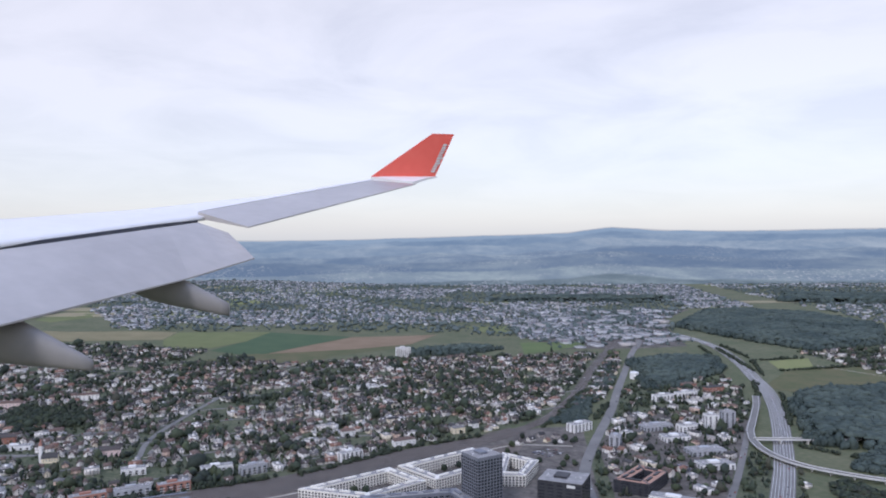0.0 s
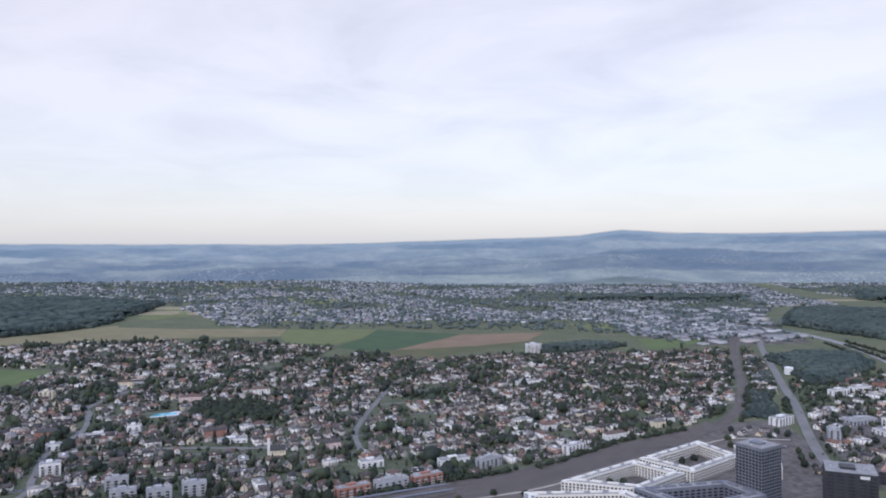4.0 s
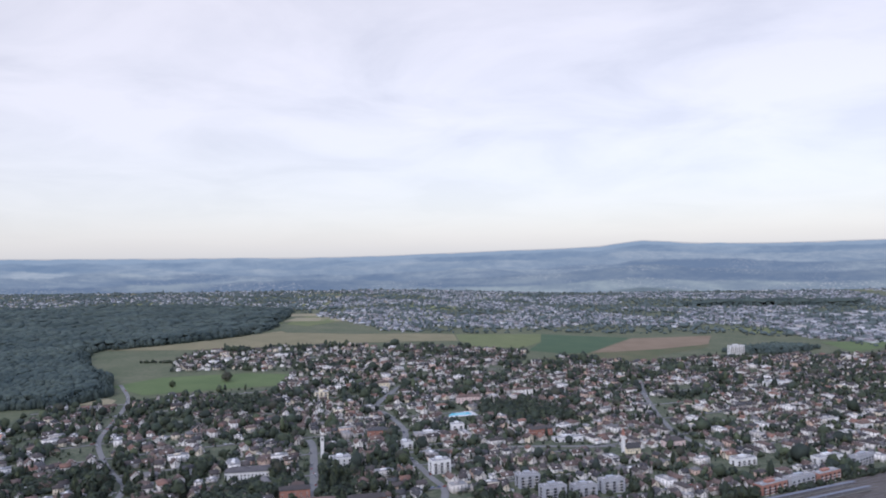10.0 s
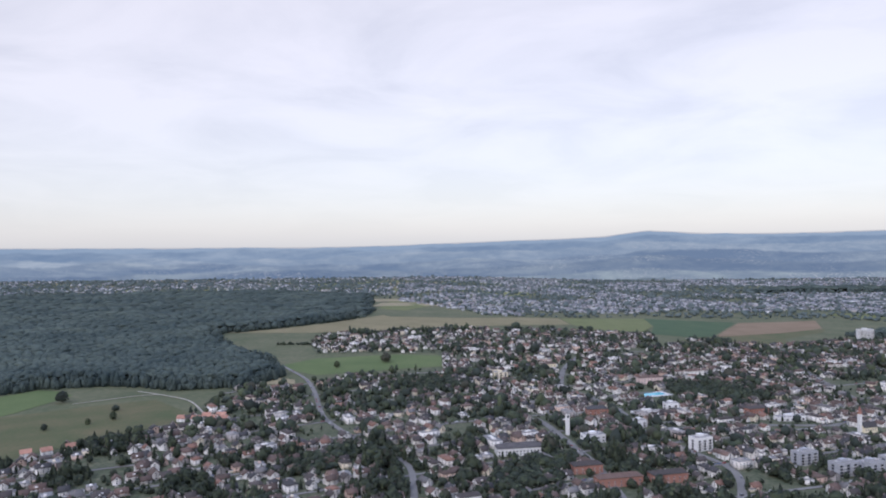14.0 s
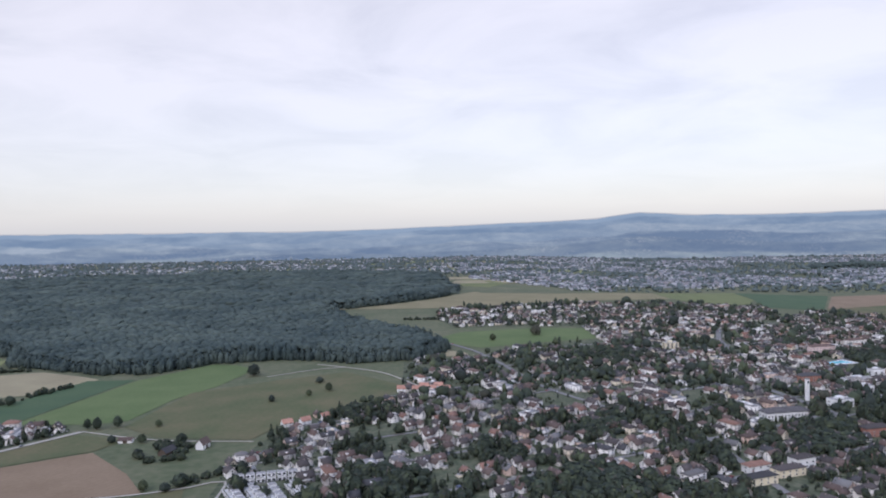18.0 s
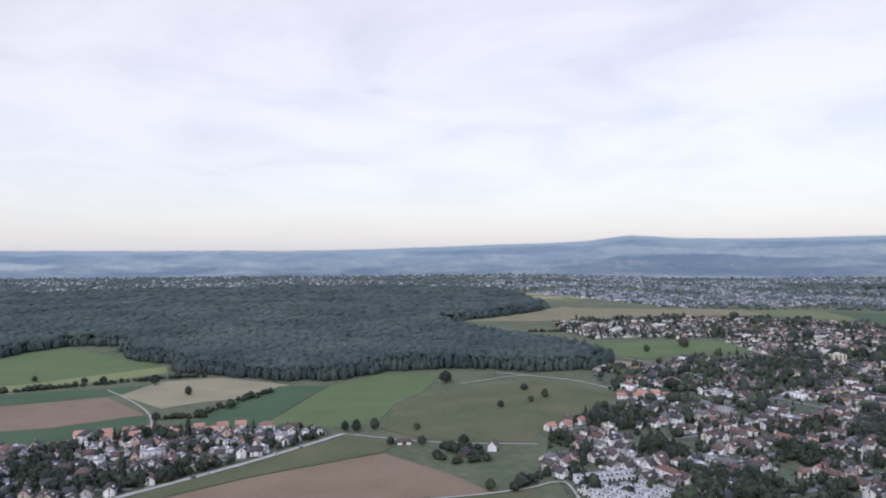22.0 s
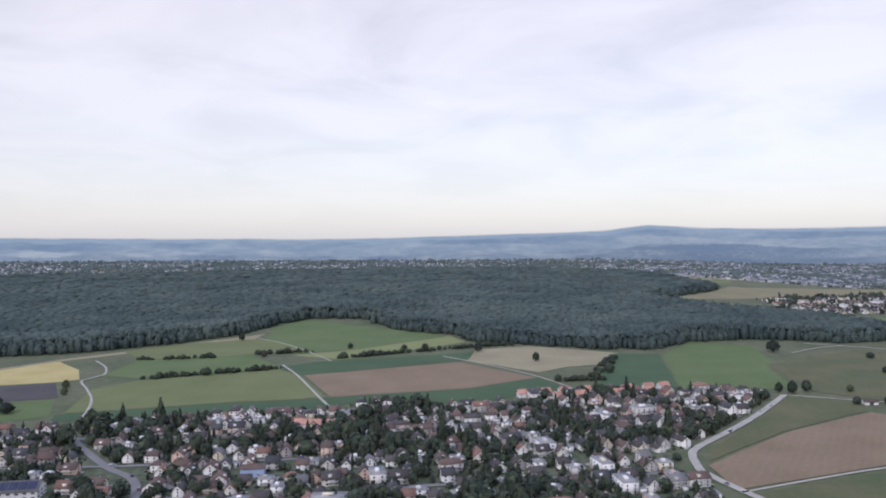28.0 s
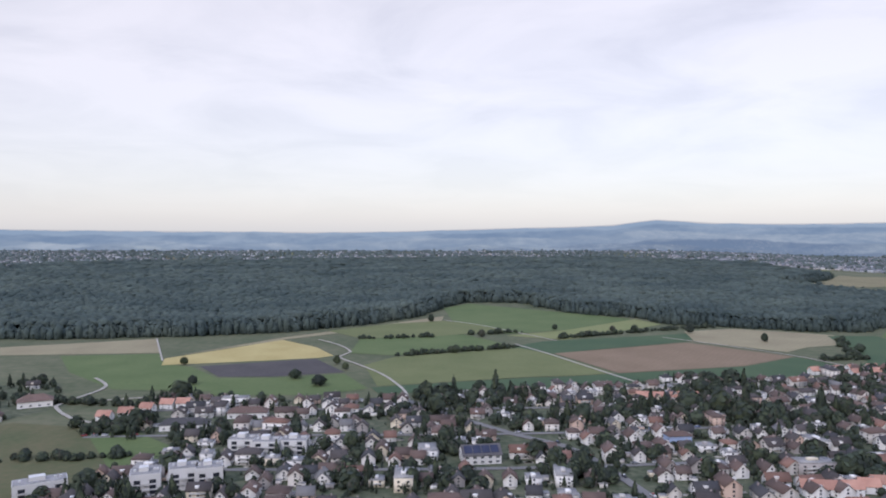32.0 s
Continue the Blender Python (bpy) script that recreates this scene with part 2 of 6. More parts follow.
ROOFS_HAZED = [(0.0, (0.19, 0.19, 0.205)), (0.4, (0.24, 0.215, 0.215)), (0.65, (0.165, 0.18, 0.205)), (0.85, (0.33, 0.335, 0.35))]
material("roof_hazed", soft, one, 0.15, 0.85, 2.5, island=0.15, palette=ROOFS_HAZED)
material("leaves_hazed", (0.082, 0.108, 0.108), (0.12, 0.145, 0.135), 0.02, 0.95, 0.1, island=0.12, spec=0.1)
material("wall_hazed", (0.9, 0.9, 0.9), one, 0.1, 0.9, 1.2, island=0.06, palette=WALLS_HAZED)
material("leaves_mixed", (0.6, 0.6, 0.6), (1.15, 1.15, 1.1), 0.12, 0.9, 1.4, island=0.25, palette=GREENS, bump=0.6, spec=0.15)
# forest green with a share of blue haze painted into it
material("forest_leaves_hazed", (0.042, 0.060, 0.058), (0.090, 0.113, 0.096), 0.008, 0.95, 0.05, island=0.14, bump=0.0, spec=0.1, fine_amount=0.35)
material("roof_tile", soft, one, 0.2, 0.85, 3, objvar=0.2, palette=ROOFS)
material("roof_orange", (0.34, 0.17, 0.125), (0.46, 0.26, 0.19), 0.2, 0.85, 3, objvar=0.15)
material("wall_paint", (0.93, 0.93, 0.93), one, 0.1, 0.9, 1.2, objvar=0.06, palette=WALLS)
material("wall_white", (0.64, 0.635, 0.62), (0.76, 0.755, 0.735), 0.1, 0.9, 1.2)
material("wall_pale", (0.54, 0.53, 0.51), (0.64, 0.63, 0.61), 0.1, 0.9, 1.2)
material("wall_cream", (0.66, 0.58, 0.42), (0.76, 0.68, 0.50), 0.1, 0.9, 1.2)
material("wall_blue", (0.28, 0.36, 0.52), (0.34, 0.42, 0.58), 0.1, 0.9, 1.2)
material("wall_pink", (0.62, 0.48, 0.45), (0.70, 0.56, 0.52), 0.1, 0.9, 1.2)
material("wall_grey", (0.30, 0.31, 0.33), (0.40, 0.41, 0.43), 0.1, 0.8, 1.2)
material("wall_slate", (0.13, 0.14, 0.165), (0.18, 0.19, 0.215), 0.1, 0.6, 1.2)
material("wall_dark", (0.025, 0.026, 0.032), (0.05, 0.05, 0.058), 0.1, 0.5, 1.2)
material("brick_red", (0.28, 0.13, 0.10), (0.38, 0.20, 0.15), 0.1, 0.9, 1.2)
material("terracotta", (0.34, 0.19, 0.14), (0.44, 0.27, 0.20), 0.1, 0.9, 1.2)
material("wall_ivory", (0.66, 0.63, 0.56), (0.76, 0.73, 0.66), 0.1, 0.9, 1.2)
material("roof_gravel", (0.20, 0.195, 0.19), (0.34, 0.33, 0.32), 0.15, 0.95, 2)
material("chimney_stone", (0.22, 0.17, 0.15), (0.34, 0.28, 0.26), 0.4, 0.9, 3)
material("window_glass", (0.02, 0.023, 0.03), (0.05, 0.055, 0.065), 0.1, 0.12, 1, spec=0.25)
material("window_frame", (0.60, 0.60, 0.58), (0.75, 0.75, 0.73), 0.1, 0.6, 2)
material("balcony_concrete", (0.45, 0.44, 0.42), (0.60, 0.59, 0.57), 0.2, 0.9, 2)
material("leaves", (0.6, 0.6, 0.6), (1.2, 1.2, 1.1), 0.15, 0.9, 1.6, objvar=0.25, palette=GREENS, bump=0.6, spec=0.15)
material("bark", (0.06, 0.045, 0.035), (0.12, 0.09, 0.07), 1.0, 0.95, 6)
material("grass", (0.068, 0.088, 0.042), (0.138, 0.136, 0.078), 0.012, 0.95, 0.11, fine_amount=0.5)
material("garden", (0.042, 0.060, 0.030), (0.130, 0.132, 0.082), 0.05, 0.95, 0.2, fine_amount=0.6)
material("paving", (0.070, 0.063, 0.057), (0.185, 0.167, 0.147), 0.035, 0.95, 0.13, fine_amount=0.5, spec=0.1)
material("asphalt", (0.145, 0.14, 0.132), (0.215, 0.205, 0.19), 0.03, 0.9, 0.6)
material("gravel_path", (0.30, 0.275, 0.23), (0.42, 0.39, 0.33), 0.1, 0.95, 1.0)
material("sleeper_dark", (0.045, 0.038, 0.034), (0.085, 0.070, 0.060), 0.1, 0.95, 0.8)
material("ballast", (0.090, 0.075, 0.064), (0.165, 0.140, 0.119), 0.05, 0.95, 0.6)
material("rail_steel", (0.22, 0.20, 0.19), (0.32, 0.31, 0.30), 0.3, 0.45, 2, metal=0.7)
material("road_paint", (0.55, 0.55, 0.54), (0.68, 0.68, 0.66), 0.3, 0.8, 2)
material("pool_water", (0.05, 0.38, 0.48), (0.09, 0.50, 0.58), 0.15, 0.12, 1, spec=0.5)
material("car_paint", one, one, 0.2, 0.35, 1, island=0.1, palette=[(0.0, (0.6, 0.6, 0.6)), (0.3, (0.04, 0.04, 0.045)), (0.5, (0.25, 0.26, 0.27)), (0.75, (0.12, 0.16, 0.28)), (0.87, (0.32, 0.05, 0.04))])
material("solar", (0.02, 0.025, 0.05), (0.04, 0.045, 0.08), 0.3, 0.2, 2)
crop("crop_olive", (0.118, 0.138, 0.052), (0.158, 0.172, 0.070), 1.1, 7)
crop("crop_green", (0.083, 0.124, 0.042), (0.120, 0.155, 0.058), 0.9, 6)
crop("crop_dark", (0.044, 0.085, 0.040), (0.066, 0.105, 0.048), 1.3, 5)
crop("crop_light", (0.17, 0.195, 0.072), (0.22, 0.225, 0.095), 0.6, 5)
crop("soil_brown", (0.185, 0.128, 0.077), (0.238, 0.171, 0.109), 0.5, 6, 3.0, 0.05)
crop("soil_dark", (0.055, 0.05, 0.05), (0.09, 0.08, 0.075), 0.55, 4)
crop("wheat", (0.38, 0.30, 0.115), (0.47, 0.385, 0.165), 0.55, 7)
crop("stubble", (0.175, 0.155, 0.080), (0.235, 0.200, 0.110), 0.4, 8)
crop("straw", (0.24, 0.20, 0.12), (0.31, 0.27, 0.16), 0.6, 6)
crop("meadow", (0.070, 0.090, 0.037), (0.132, 0.115, 0.058), 0.2, 14, 6, 0.03)

# ---- building helpers ----


def smooth(a):
    a = np.clip(a, 0, 1)
    return a * a * (3 - 2 * a)


def ground_z(x, y):
    return -25 + 36 * smooth(-x / 1300) + 12 * smooth((y - 1000) / 1000)


def at(x, y, turn=0.0, lift=0.0):
    return pose(x, y, float(ground_z(x, y)) + lift, 0, 0, turn)


def mesh_of(name, verts, faces, mats, index=None):
    me = bpy.data.meshes.new(name)
    me.from_pydata([tuple(v) for v in verts], [], faces)
    for m in mats:
        me.materials.append(MATS[m])
    if index is not None:
        me.polygons.foreach_set("material_index", index)
    me.update()
    return me


def part(name, verts, faces, mat, parent, label="", at_pose=None, data=None):
    ob = new(name, data or mesh_of(name, verts, faces, [mat]))
    ob.parent = parent
    if at_pose is not None:
        ob.matrix_basis = at_pose
    if label:
        ob["label"] = label
    return ob


def box(x0, x1, y0, y1, z0, z1):
    v = [(x0, y0, z0), (x1, y0, z0), (x1, y1, z0), (x0, y1, z0), (x0, y0, z1), (x1, y0, z1), (x1, y1, z1), (x0, y1, z1)]
    f = [(3, 2, 1, 0), (4, 5, 6, 7), (0, 1, 5, 4), (1, 2, 6, 5), (2, 3, 7, 6), (3, 0, 4, 7)]
    return v, f


def merge(*shapes):
    V, F = [], []
    for v, f in shapes:
        n = len(V)
        V += list(v)
        F += [tuple(i + n for i in q) for q in f]
    return V, F


def inside(px, py, poly):
    """Which of the points lie in the polygon."""
    px, py = np.asarray(px, float), np.asarray(py, float)
    hit = np.zeros(px.shape, bool)
    n = len(poly)
    for i in range(n):
        (x0, y0), (x1, y1) = poly[i], poly[(i + 1) % n]
        c = (y0 > py) != (y1 > py)
        with np.errstate(divide="ignore", invalid="ignore"):
            hit ^= c & (px < (x1 - x0) * (py - y0) / (y1 - y0 + 1e-9) + x0)
    return hit


def away(px, py, line, gap):
    """Which of the points keep the gap from a line of points."""
    ok = np.ones(np.shape(px), bool)
    for (x0, y0), (x1, y1) in zip(line, line[1:]):
        dx, dy = x1 - x0, y1 - y0
        s = np.clip(((px - x0) * dx + (py - y0) * dy) / (dx * dx + dy * dy + 1e-9), 0, 1)
        ok &= np.hypot(px - x0 - s * dx, py - y0 - s * dy) > gap
    return ok


def curve_points(pts, step=12.0):
    """A smooth line through the points."""
    P = [Vector(p) for p in pts]
    P = [P[0] * 2 - P[1]] + P + [P[-1] * 2 - P[-2]]
    out = []
    for a, b, c, d in zip(P, P[1:], P[2:], P[3:]):
        n = max(2, int((c - b).length / step))
        for k in range(n):
            t = k / n
            out.append(0.5 * (2 * b + (c - a) * t + (2 * a - 5 * b + 4 * c - d) * t * t + (3 * b - a - 3 * c + d) * t ** 3))
    return out + [P[-2]]


def ribbon(pts, width, lift, off=0.0, thick=0.3):
    """A band with edges along the line, lying on the ground."""
    C = curve_points(pts)
    V, F = [], []
    for i, p in enumerate(C):
        d = (C[min(i + 1, len(C) - 1)] - C[max(i - 1, 0)]).normalized()
        n = Vector((-d.y, d.x))
        for s in (-1, 1):
            q = p + n * (off + s * width / 2)
            z = float(ground_z(q.x, q.y))
            V += [(q.x, q.y, z + lift), (q.x, q.y, z + lift - thick)]
    for i in range(len(C) - 1):
        a = 4 * i
        F += [(a, a + 4, a + 6, a + 2), (a + 1, a + 5, a + 4, a), (a + 2, a + 6, a + 7, a + 3)]
    return V, F


def draped(poly, lift, step=28.0):
    """A polygon laid on the ground, with points inside to follow it."""
    from mathutils.geometry import delaunay_2d_cdt
    B = []
    for (x0, y0), (x1, y1) in zip(poly, poly[1:] + poly[:1]):
        n = max(1, int(math.hypot(x1 - x0, y1 - y0) / step))
        B += [Vector((x0 + (x1 - x0) * k / n, y0 + (y1 - y0) * k / n)) for k in range(n)]
    xs, ys = [p[0] for p in poly], [p[1] for p in poly]
    gx, gy = np.meshgrid(np.arange(min(xs), max(xs), step), np.arange(min(ys), max(ys), step))
    gx, gy = gx.ravel(), gy.ravel()
    keep = inside(gx, gy, poly)
    I = [Vector((float(a), float(b))) for a, b in zip(gx[keep], gy[keep])]
    n = len(B)
    v, e, f, *_ = delaunay_2d_cdt(B + I, [(i, (i + 1) % n) for i in range(n)], [list(range(n))], 1, 0.01)
    V = [(p.x, p.y, float(ground_z(p.x, p.y)) + lift) for p in v]
    return V, [tuple(q) for q in f]


class Pile:
    """Many alike shapes joined into one mesh."""

    def __init__(self):
        self.v, self.l, self.t, self.m, self.n = [], [], [], [], 0

    def add(self, tpl, x, y, z, turn, sx, sy, sz):
        V, loops, tot, mats = tpl
        k, n = len(x), len(V)
        if not k:
            return
        c, s = np.cos(turn)[:, None], np.sin(turn)[:, None]
        X, Y, Z = V[:, 0] * sx[:, None], V[:, 1] * sy[:, None], V[:, 2] * sz[:, None]
        out = np.stack([c * X - s * Y + x[:, None], s * X + c * Y + y[:, None], Z + z[:, None]], -1).reshape(-1, 3)
        self.v.append(out)
        self.l.append((loops[None, :] + (np.arange(k) * n)[:, None] + self.n).ravel())
        self.t.append(np.tile(tot, k))
        self.m.append(np.tile(mats, k))
        self.n += k * n

    def done(self, name, mats):
        V, L, T, M = (np.concatenate(a) for a in (self.v, self.l, self.t, self.m))
        me = bpy.data.meshes.new(name)
        me.vertices.add(len(V))
        me.vertices.foreach_set("co", V.ravel().astype(np.float32))
        me.loops.add(len(L))
        me.loops.foreach_set("vertex_index", L.astype(np.int32))
        me.polygons.add(len(T))
        me.polygons.foreach_set("loop_start", np.concatenate([[0], np.cumsum(T)[:-1]]).astype(np.int32))
        for m in mats:
            me.materials.append(MATS[m])
        me.polygons.foreach_set("material_index", M.astype(np.int32))
        me.update(calc_edges=True)
        return new(name, me)


def template(shapes):
    """shapes: (verts, faces, material number)."""
    V, L, T, M, n = [], [], [], [], 0
    for v, f, m in shapes:
        V += list(v)
        for q in f:
            L += [i + n for i in q]
            T.append(len(q))
            M.append(m)
        n += len(v)
    return np.array(V, float), np.array(L), np.array(T), np.array(M)

# ---- ground ----
gx = np.concatenate([np.arange(-9000, -3000, 400), np.arange(-3000, 1500, 40), np.arange(1500, 8001, 400)])
gy = np.concatenate([np.arange(-3000, 200, 400), np.arange(200, 2600, 40), np.arange(2600, 4601, 400)])
GX, GY = np.meshgrid(gx, gy)
GZ = ground_z(GX, GY)
nx, ny = len(gx), len(gy)
gv = np.stack([GX, GY, GZ], -1).reshape(-1, 3).tolist()
gf = [(j * nx + i, j * nx + i + 1, (j + 1) * nx + i + 1, (j + 1) * nx + i) for j in range(ny - 1) for i in range(nx - 1)]
ground = new("ground", mesh_of("ground", gv, gf, ["grass"]))
tagged(ground, "wide valley floor of green grass and gardens", "ground", kind="structure")

# town quarters: outline, street angle, lot width, row depth, share of built lots, share of flat roofs
TOWN_A = [(-560, 640), (-430, 800), (-262, 915), (-150, 985), (-35, 1105), (170, 1245), (290, 1370), (360, 1540), (450, 1900), (200, 1850), (0, 1830), (-190, 1800), (-375, 1705), (-510, 1780), (-650, 1600), (-700, 1400), (-1080, 1345), (-1130, 1310), (-1290, 1190), (-1400, 1150), (-1385, 950), (-1490, 800), (-1510, 690), (-1500, 570), (-1420, 500)]
TOWN_A_NORTH = [(-1330, 1480), (-1213, 1488), (-1090, 1490), (-1070, 1350), (-700, 1400), (-650, 1600), (-610, 1700), (-588, 1850), (-708, 1882), (-862, 1883), (-1140, 1847), (-1269, 1786), (-1372, 1765), (-1369, 1600)]
TOWN_B = [(-1862, 480), (-1868, 550), (-1862, 585), (-1848, 605), (-1812, 645), (-1766, 703), (-1714, 782), (-1745, 805), (-1900, 785), (-1960, 772), (-2010, 720), (-2111, 735), (-2200, 690), (-2420, 638), (-2560, 640), (-2600, 540), (-2520, 440), (-2560, 330), (-2000, 330)]
FARM = [(-2640, 600), (-2700, 690), (-2860, 640), (-2850, 500), (-2700, 480)]
EAST = [(130, 880), (200, 1060), (300, 1340), (370, 1500), (470, 1560), (600, 1560), (560, 1340), (440, 1060), (470, 960), (420, 850)]
FAR_1 = [(-1020, 2300), (-1013, 2205), (-768, 2178), (-497, 2300), (-252, 2295), (12, 2310), (133, 2231), (250, 2150), (420, 2120), (480, 2050), (700, 2450), (900, 3000), (1300, 3100), (1450, 4560), (-1500, 4560), (-1300, 2700)]
FAR_2 = [(1450, 1500), (3000, 1500), (4300, 4560), (1600, 4560), (1500, 2800)]
FAR_3 = [(900, 1880), (1200, 1960), (1400, 1500), (980, 1450)]
FAR_4 = [(-5200, 2500), (-3900, 2680), (-2900, 3040), (-2000, 3240), (-1430, 2940), (-1330, 2780), (-1500, 4560), (-6400, 4560)]
FIELDS = [
    ("tan_left", [(-2900, 890), (-2734, 974), (-2678, 863), (-2900, 830)], "straw"),
    ("paddock", [(-2785, 835), (-2675, 856), (-2643, 791), (-2606, 777), (-2562, 725), (-2500, 660), (-2634, 664), (-2720, 741)], "crop_green"),
    ("wheat", [(-2643, 785), (-2657, 825), (-2602, 909), (-2563, 973), (-2504, 914), (-2470, 854), (-2486, 838), (-2544, 817)], "wheat"),
    ("tilled", [(-2600, 781), (-2486, 833), (-2438, 756), (-2506, 730), (-2559, 727)], "soil_dark"),
    ("strip", [(-2654, 840), (-2568, 993), (-2479, 1099), (-2364, 1236), (-2364, 1154), (-2474, 1069), (-2558, 978)], "straw"),
    ("pasture", [(-2538, 646), (-2555, 720), (-2500, 725), (-2437, 748), (-2402, 680), (-2443, 651)], "crop_green"),
    ("upper", [(-2371, 1345), (-2326, 1417), (-2195, 1319), (-2062, 1217), (-2074, 1180), (-2180, 1085), (-2263, 1040), (-2340, 1130)], "crop_green"),
    ("light", [(-2267, 1026), (-2180, 1083), (-2055, 1212), (-2028, 1150), (-2190, 991)], "crop_light"),
    ("dark_row", [(-2266, 926), (-2221, 975), (-1994, 1064), (-2031, 986), (-2201, 889), (-2242, 868)], "crop_dark"),
    ("ploughed", [(-2214, 882), (-2037, 974), (-1944, 873), (-2020, 812), (-2160, 766)], "soil_brown"),
    ("dry", [(-2013, 1079), (-1935, 1110), (-1850, 1070), (-1818, 1050), (-1857, 960), (-1898, 944), (-1938, 905), (-2024, 984)], "straw"),
    ("low_green", [(-2395, 690), (-2425, 797), (-2399, 848), (-2254, 920), (-2217, 878), (-2165, 764), (-2205, 750), (-2250, 742)], "crop_olive"),
    ("between", [(-2455, 872), (-2399, 858), (-2254, 928), (-2324, 1033), (-2461, 986)], "crop_green"),
    ("above", [(-2463, 992), (-2366, 1012), (-2322, 1038), (-2257, 1060), (-2307, 1133), (-2361, 1180), (-2439, 1140), (-2520, 1060)], "crop_olive"),
    ("low_dark", [(-2211, 745), (-2018, 808), (-1942, 870), (-1908, 800), (-1960, 785), (-2010, 740), (-2111, 750), (-2204, 690), (-2390, 660), (-2400, 684), (-2250, 738)], "crop_dark"),
    ("broad", [(-1795, 815), (-1760, 1040), (-1692, 1148), (-1652, 1140), (-1615, 1110), (-1633, 994), (-1662, 924), (-1673, 825), (-1706, 812)], "crop_green"),
    ("wedge", [(-1905, 812), (-1877, 842), (-1831, 1042), (-1764, 1044), (-1797, 815)], "crop_dark"),
    ("hill_meadow", [(-1653, 958), (-1562, 1030), (-1476, 1080), (-1376, 978), (-1447, 856), (-1500, 793), (-1515, 748), (-1615, 760), (-1665, 800)], "meadow"),
    ("ploughed_low", [(-1845, 500), (-1848, 550), (-1757, 640), (-1668, 702), (-1653, 711), (-1592, 650), (-1558, 603), (-1624, 589), (-1728, 552)], "soil_brown"),
    ("verge_low", [(-1840, 490), (-1788, 517), (-1690, 556), (-1622, 578), (-1556, 597), (-1528, 612), (-1505, 540), (-1640, 440), (-1800, 420)], "meadow"),
    ("verge_upper", [(-1844, 560), (-1834, 590), (-1800, 634), (-1755, 694), (-1702, 773), (-1640, 752), (-1655, 714), (-1670, 705), (-1758, 643)], "meadow"),
    ("glade", [(-1375, 1340), (-1317, 1424), (-1172, 1466), (-1082, 1462), (-1075, 1350), (-1137, 1325), (-1281, 1259)], "crop_green"),
    ("glade_brown", [(-1373, 1262), (-1308, 1222), (-1300, 1190), (-1360, 1185)], "straw"),
    ("edge_tan", [(-1650, 1790), (-1533, 1841), (-1420, 1957), (-1286, 2190), (-1137, 1880), (-1273, 1806), (-1400, 1785)], "stubble"),
    ("tan_strip", [(-1270, 2140), (-1074, 2112), (-882, 2160), (-780, 2170), (-766, 2013), (-932, 1952), (-1137, 1880)], "stubble"),
    ("olive_strip", [(-776, 2168), (-685, 2194), (-524, 2240), (-545, 2035), (-600, 1900), (-720, 1895), (-762, 2010)], "crop_olive"),
    ("far_brown", [(-440, 1845), (-270, 2180), (-20, 2260), (-90, 2060), (-250, 1946)], "soil_brown"),
    ("far_dark", [(-542, 2033), (-524, 2235), (-275, 2190), (-445, 1848), (-506, 1827), (-590, 1860)], "crop_dark"),
    # green field in the duller meadow colour, standing for the haze over it
    ("far_green", [(-537, 1603), (-600, 1690), (-500, 1822), (-440, 1842), (-251, 1943), (-84, 2055), (-128, 1975), (-281, 1835), (-314, 1720), (-463, 1640)], "meadow"),
    ("plain_light", [(-990, 2763), (-700, 3300), (-493, 3816), (-425, 4386), (-921, 4046), (-1000, 3300), (-1058, 2889)], "crop_light"),
    ("plain_green", [(-1240, 2330), (-1060, 2750), (-1100, 3000), (-1330, 2750), (-1330, 2400)], "crop_olive"),
    ("far_small", [(215, 2080), (380, 2090), (390, 2019), (280, 1930), (206, 1880)], "crop_green"),
    ("round_field", [(774, 1760), (886, 1795), (845, 1687), (754, 1656)], "crop_light"),
    ("east_field", [(640, 1480), (760, 1640), (980, 1700), (1350, 1480), (872, 1465), (690, 1425)], "meadow"),
    ("pasture_low", [(-2603, 509), (-2546, 527), (-2505, 492), (-2500, 445), (-2512, 420), (-2546, 415), (-2584, 443)], "crop_green"),
    ("south_park", [(-2650, 545), (-2590, 535), (-2520, 440), (-2560, 340), (-2760, 340)], "meadow"),
]
NAMES = {"stubble": ("olive-brown stubble field", "field"), "straw": ("pale dry stubble field", "field"), "crop_green": ("fresh green crop field", "field"), "wheat": ("ripe yellow grain field", "field"), "soil_dark": ("dark freshly tilled field", "field"), "crop_olive": ("olive green meadow strip", "field"), "crop_light": ("light yellow-green field", "field"), "crop_dark": ("dark green crop field in rows", "field"), "soil_brown": ("bare brown ploughed field", "field"), "meadow": ("grey-green mown meadow on a slope", "meadow")}
lift = 0.2
for name, poly, mat in FIELDS:
    f = new("field", mesh_of("field", *draped(poly, lift), [mat]))
    tagged(f, *NAMES[mat], kind="structure")
    lift += 0.012
# patchwork of fields over the far plain; pale crops also stand for haze
patch = random.Random(17)
for j, y in enumerate(range(2380, 4500, 190)):
    wide = 230 + 0.05 * y
    for i in range(int(7000 / wide)):
        x = -3900 + (i + 0.5 * (j % 2)) * wide
        if patch.random() < 0.42 or abs(x + 300) < 520 or (x > 420 and y < 3000):
            continue
        a, b = wide * patch.uniform(0.3, 0.48), patch.uniform(50, 92)
        sk = patch.uniform(-60, 60)
        mat = patch.choice(("stubble", "crop_light", "crop_light", "crop_olive", "straw", "crop_green"))
        poly = [(x - a, y - b), (x + a * patch.uniform(0.8, 1), y - b + patch.uniform(-12, 12)), (x + a + sk, y + b), (x - a + sk, y + b * patch.uniform(0.8, 1))]
        tagged(new("field", mesh_of("field", *draped(poly, lift, 90), [mat])), *NAMES[mat], kind="structure")
        lift += 0.002
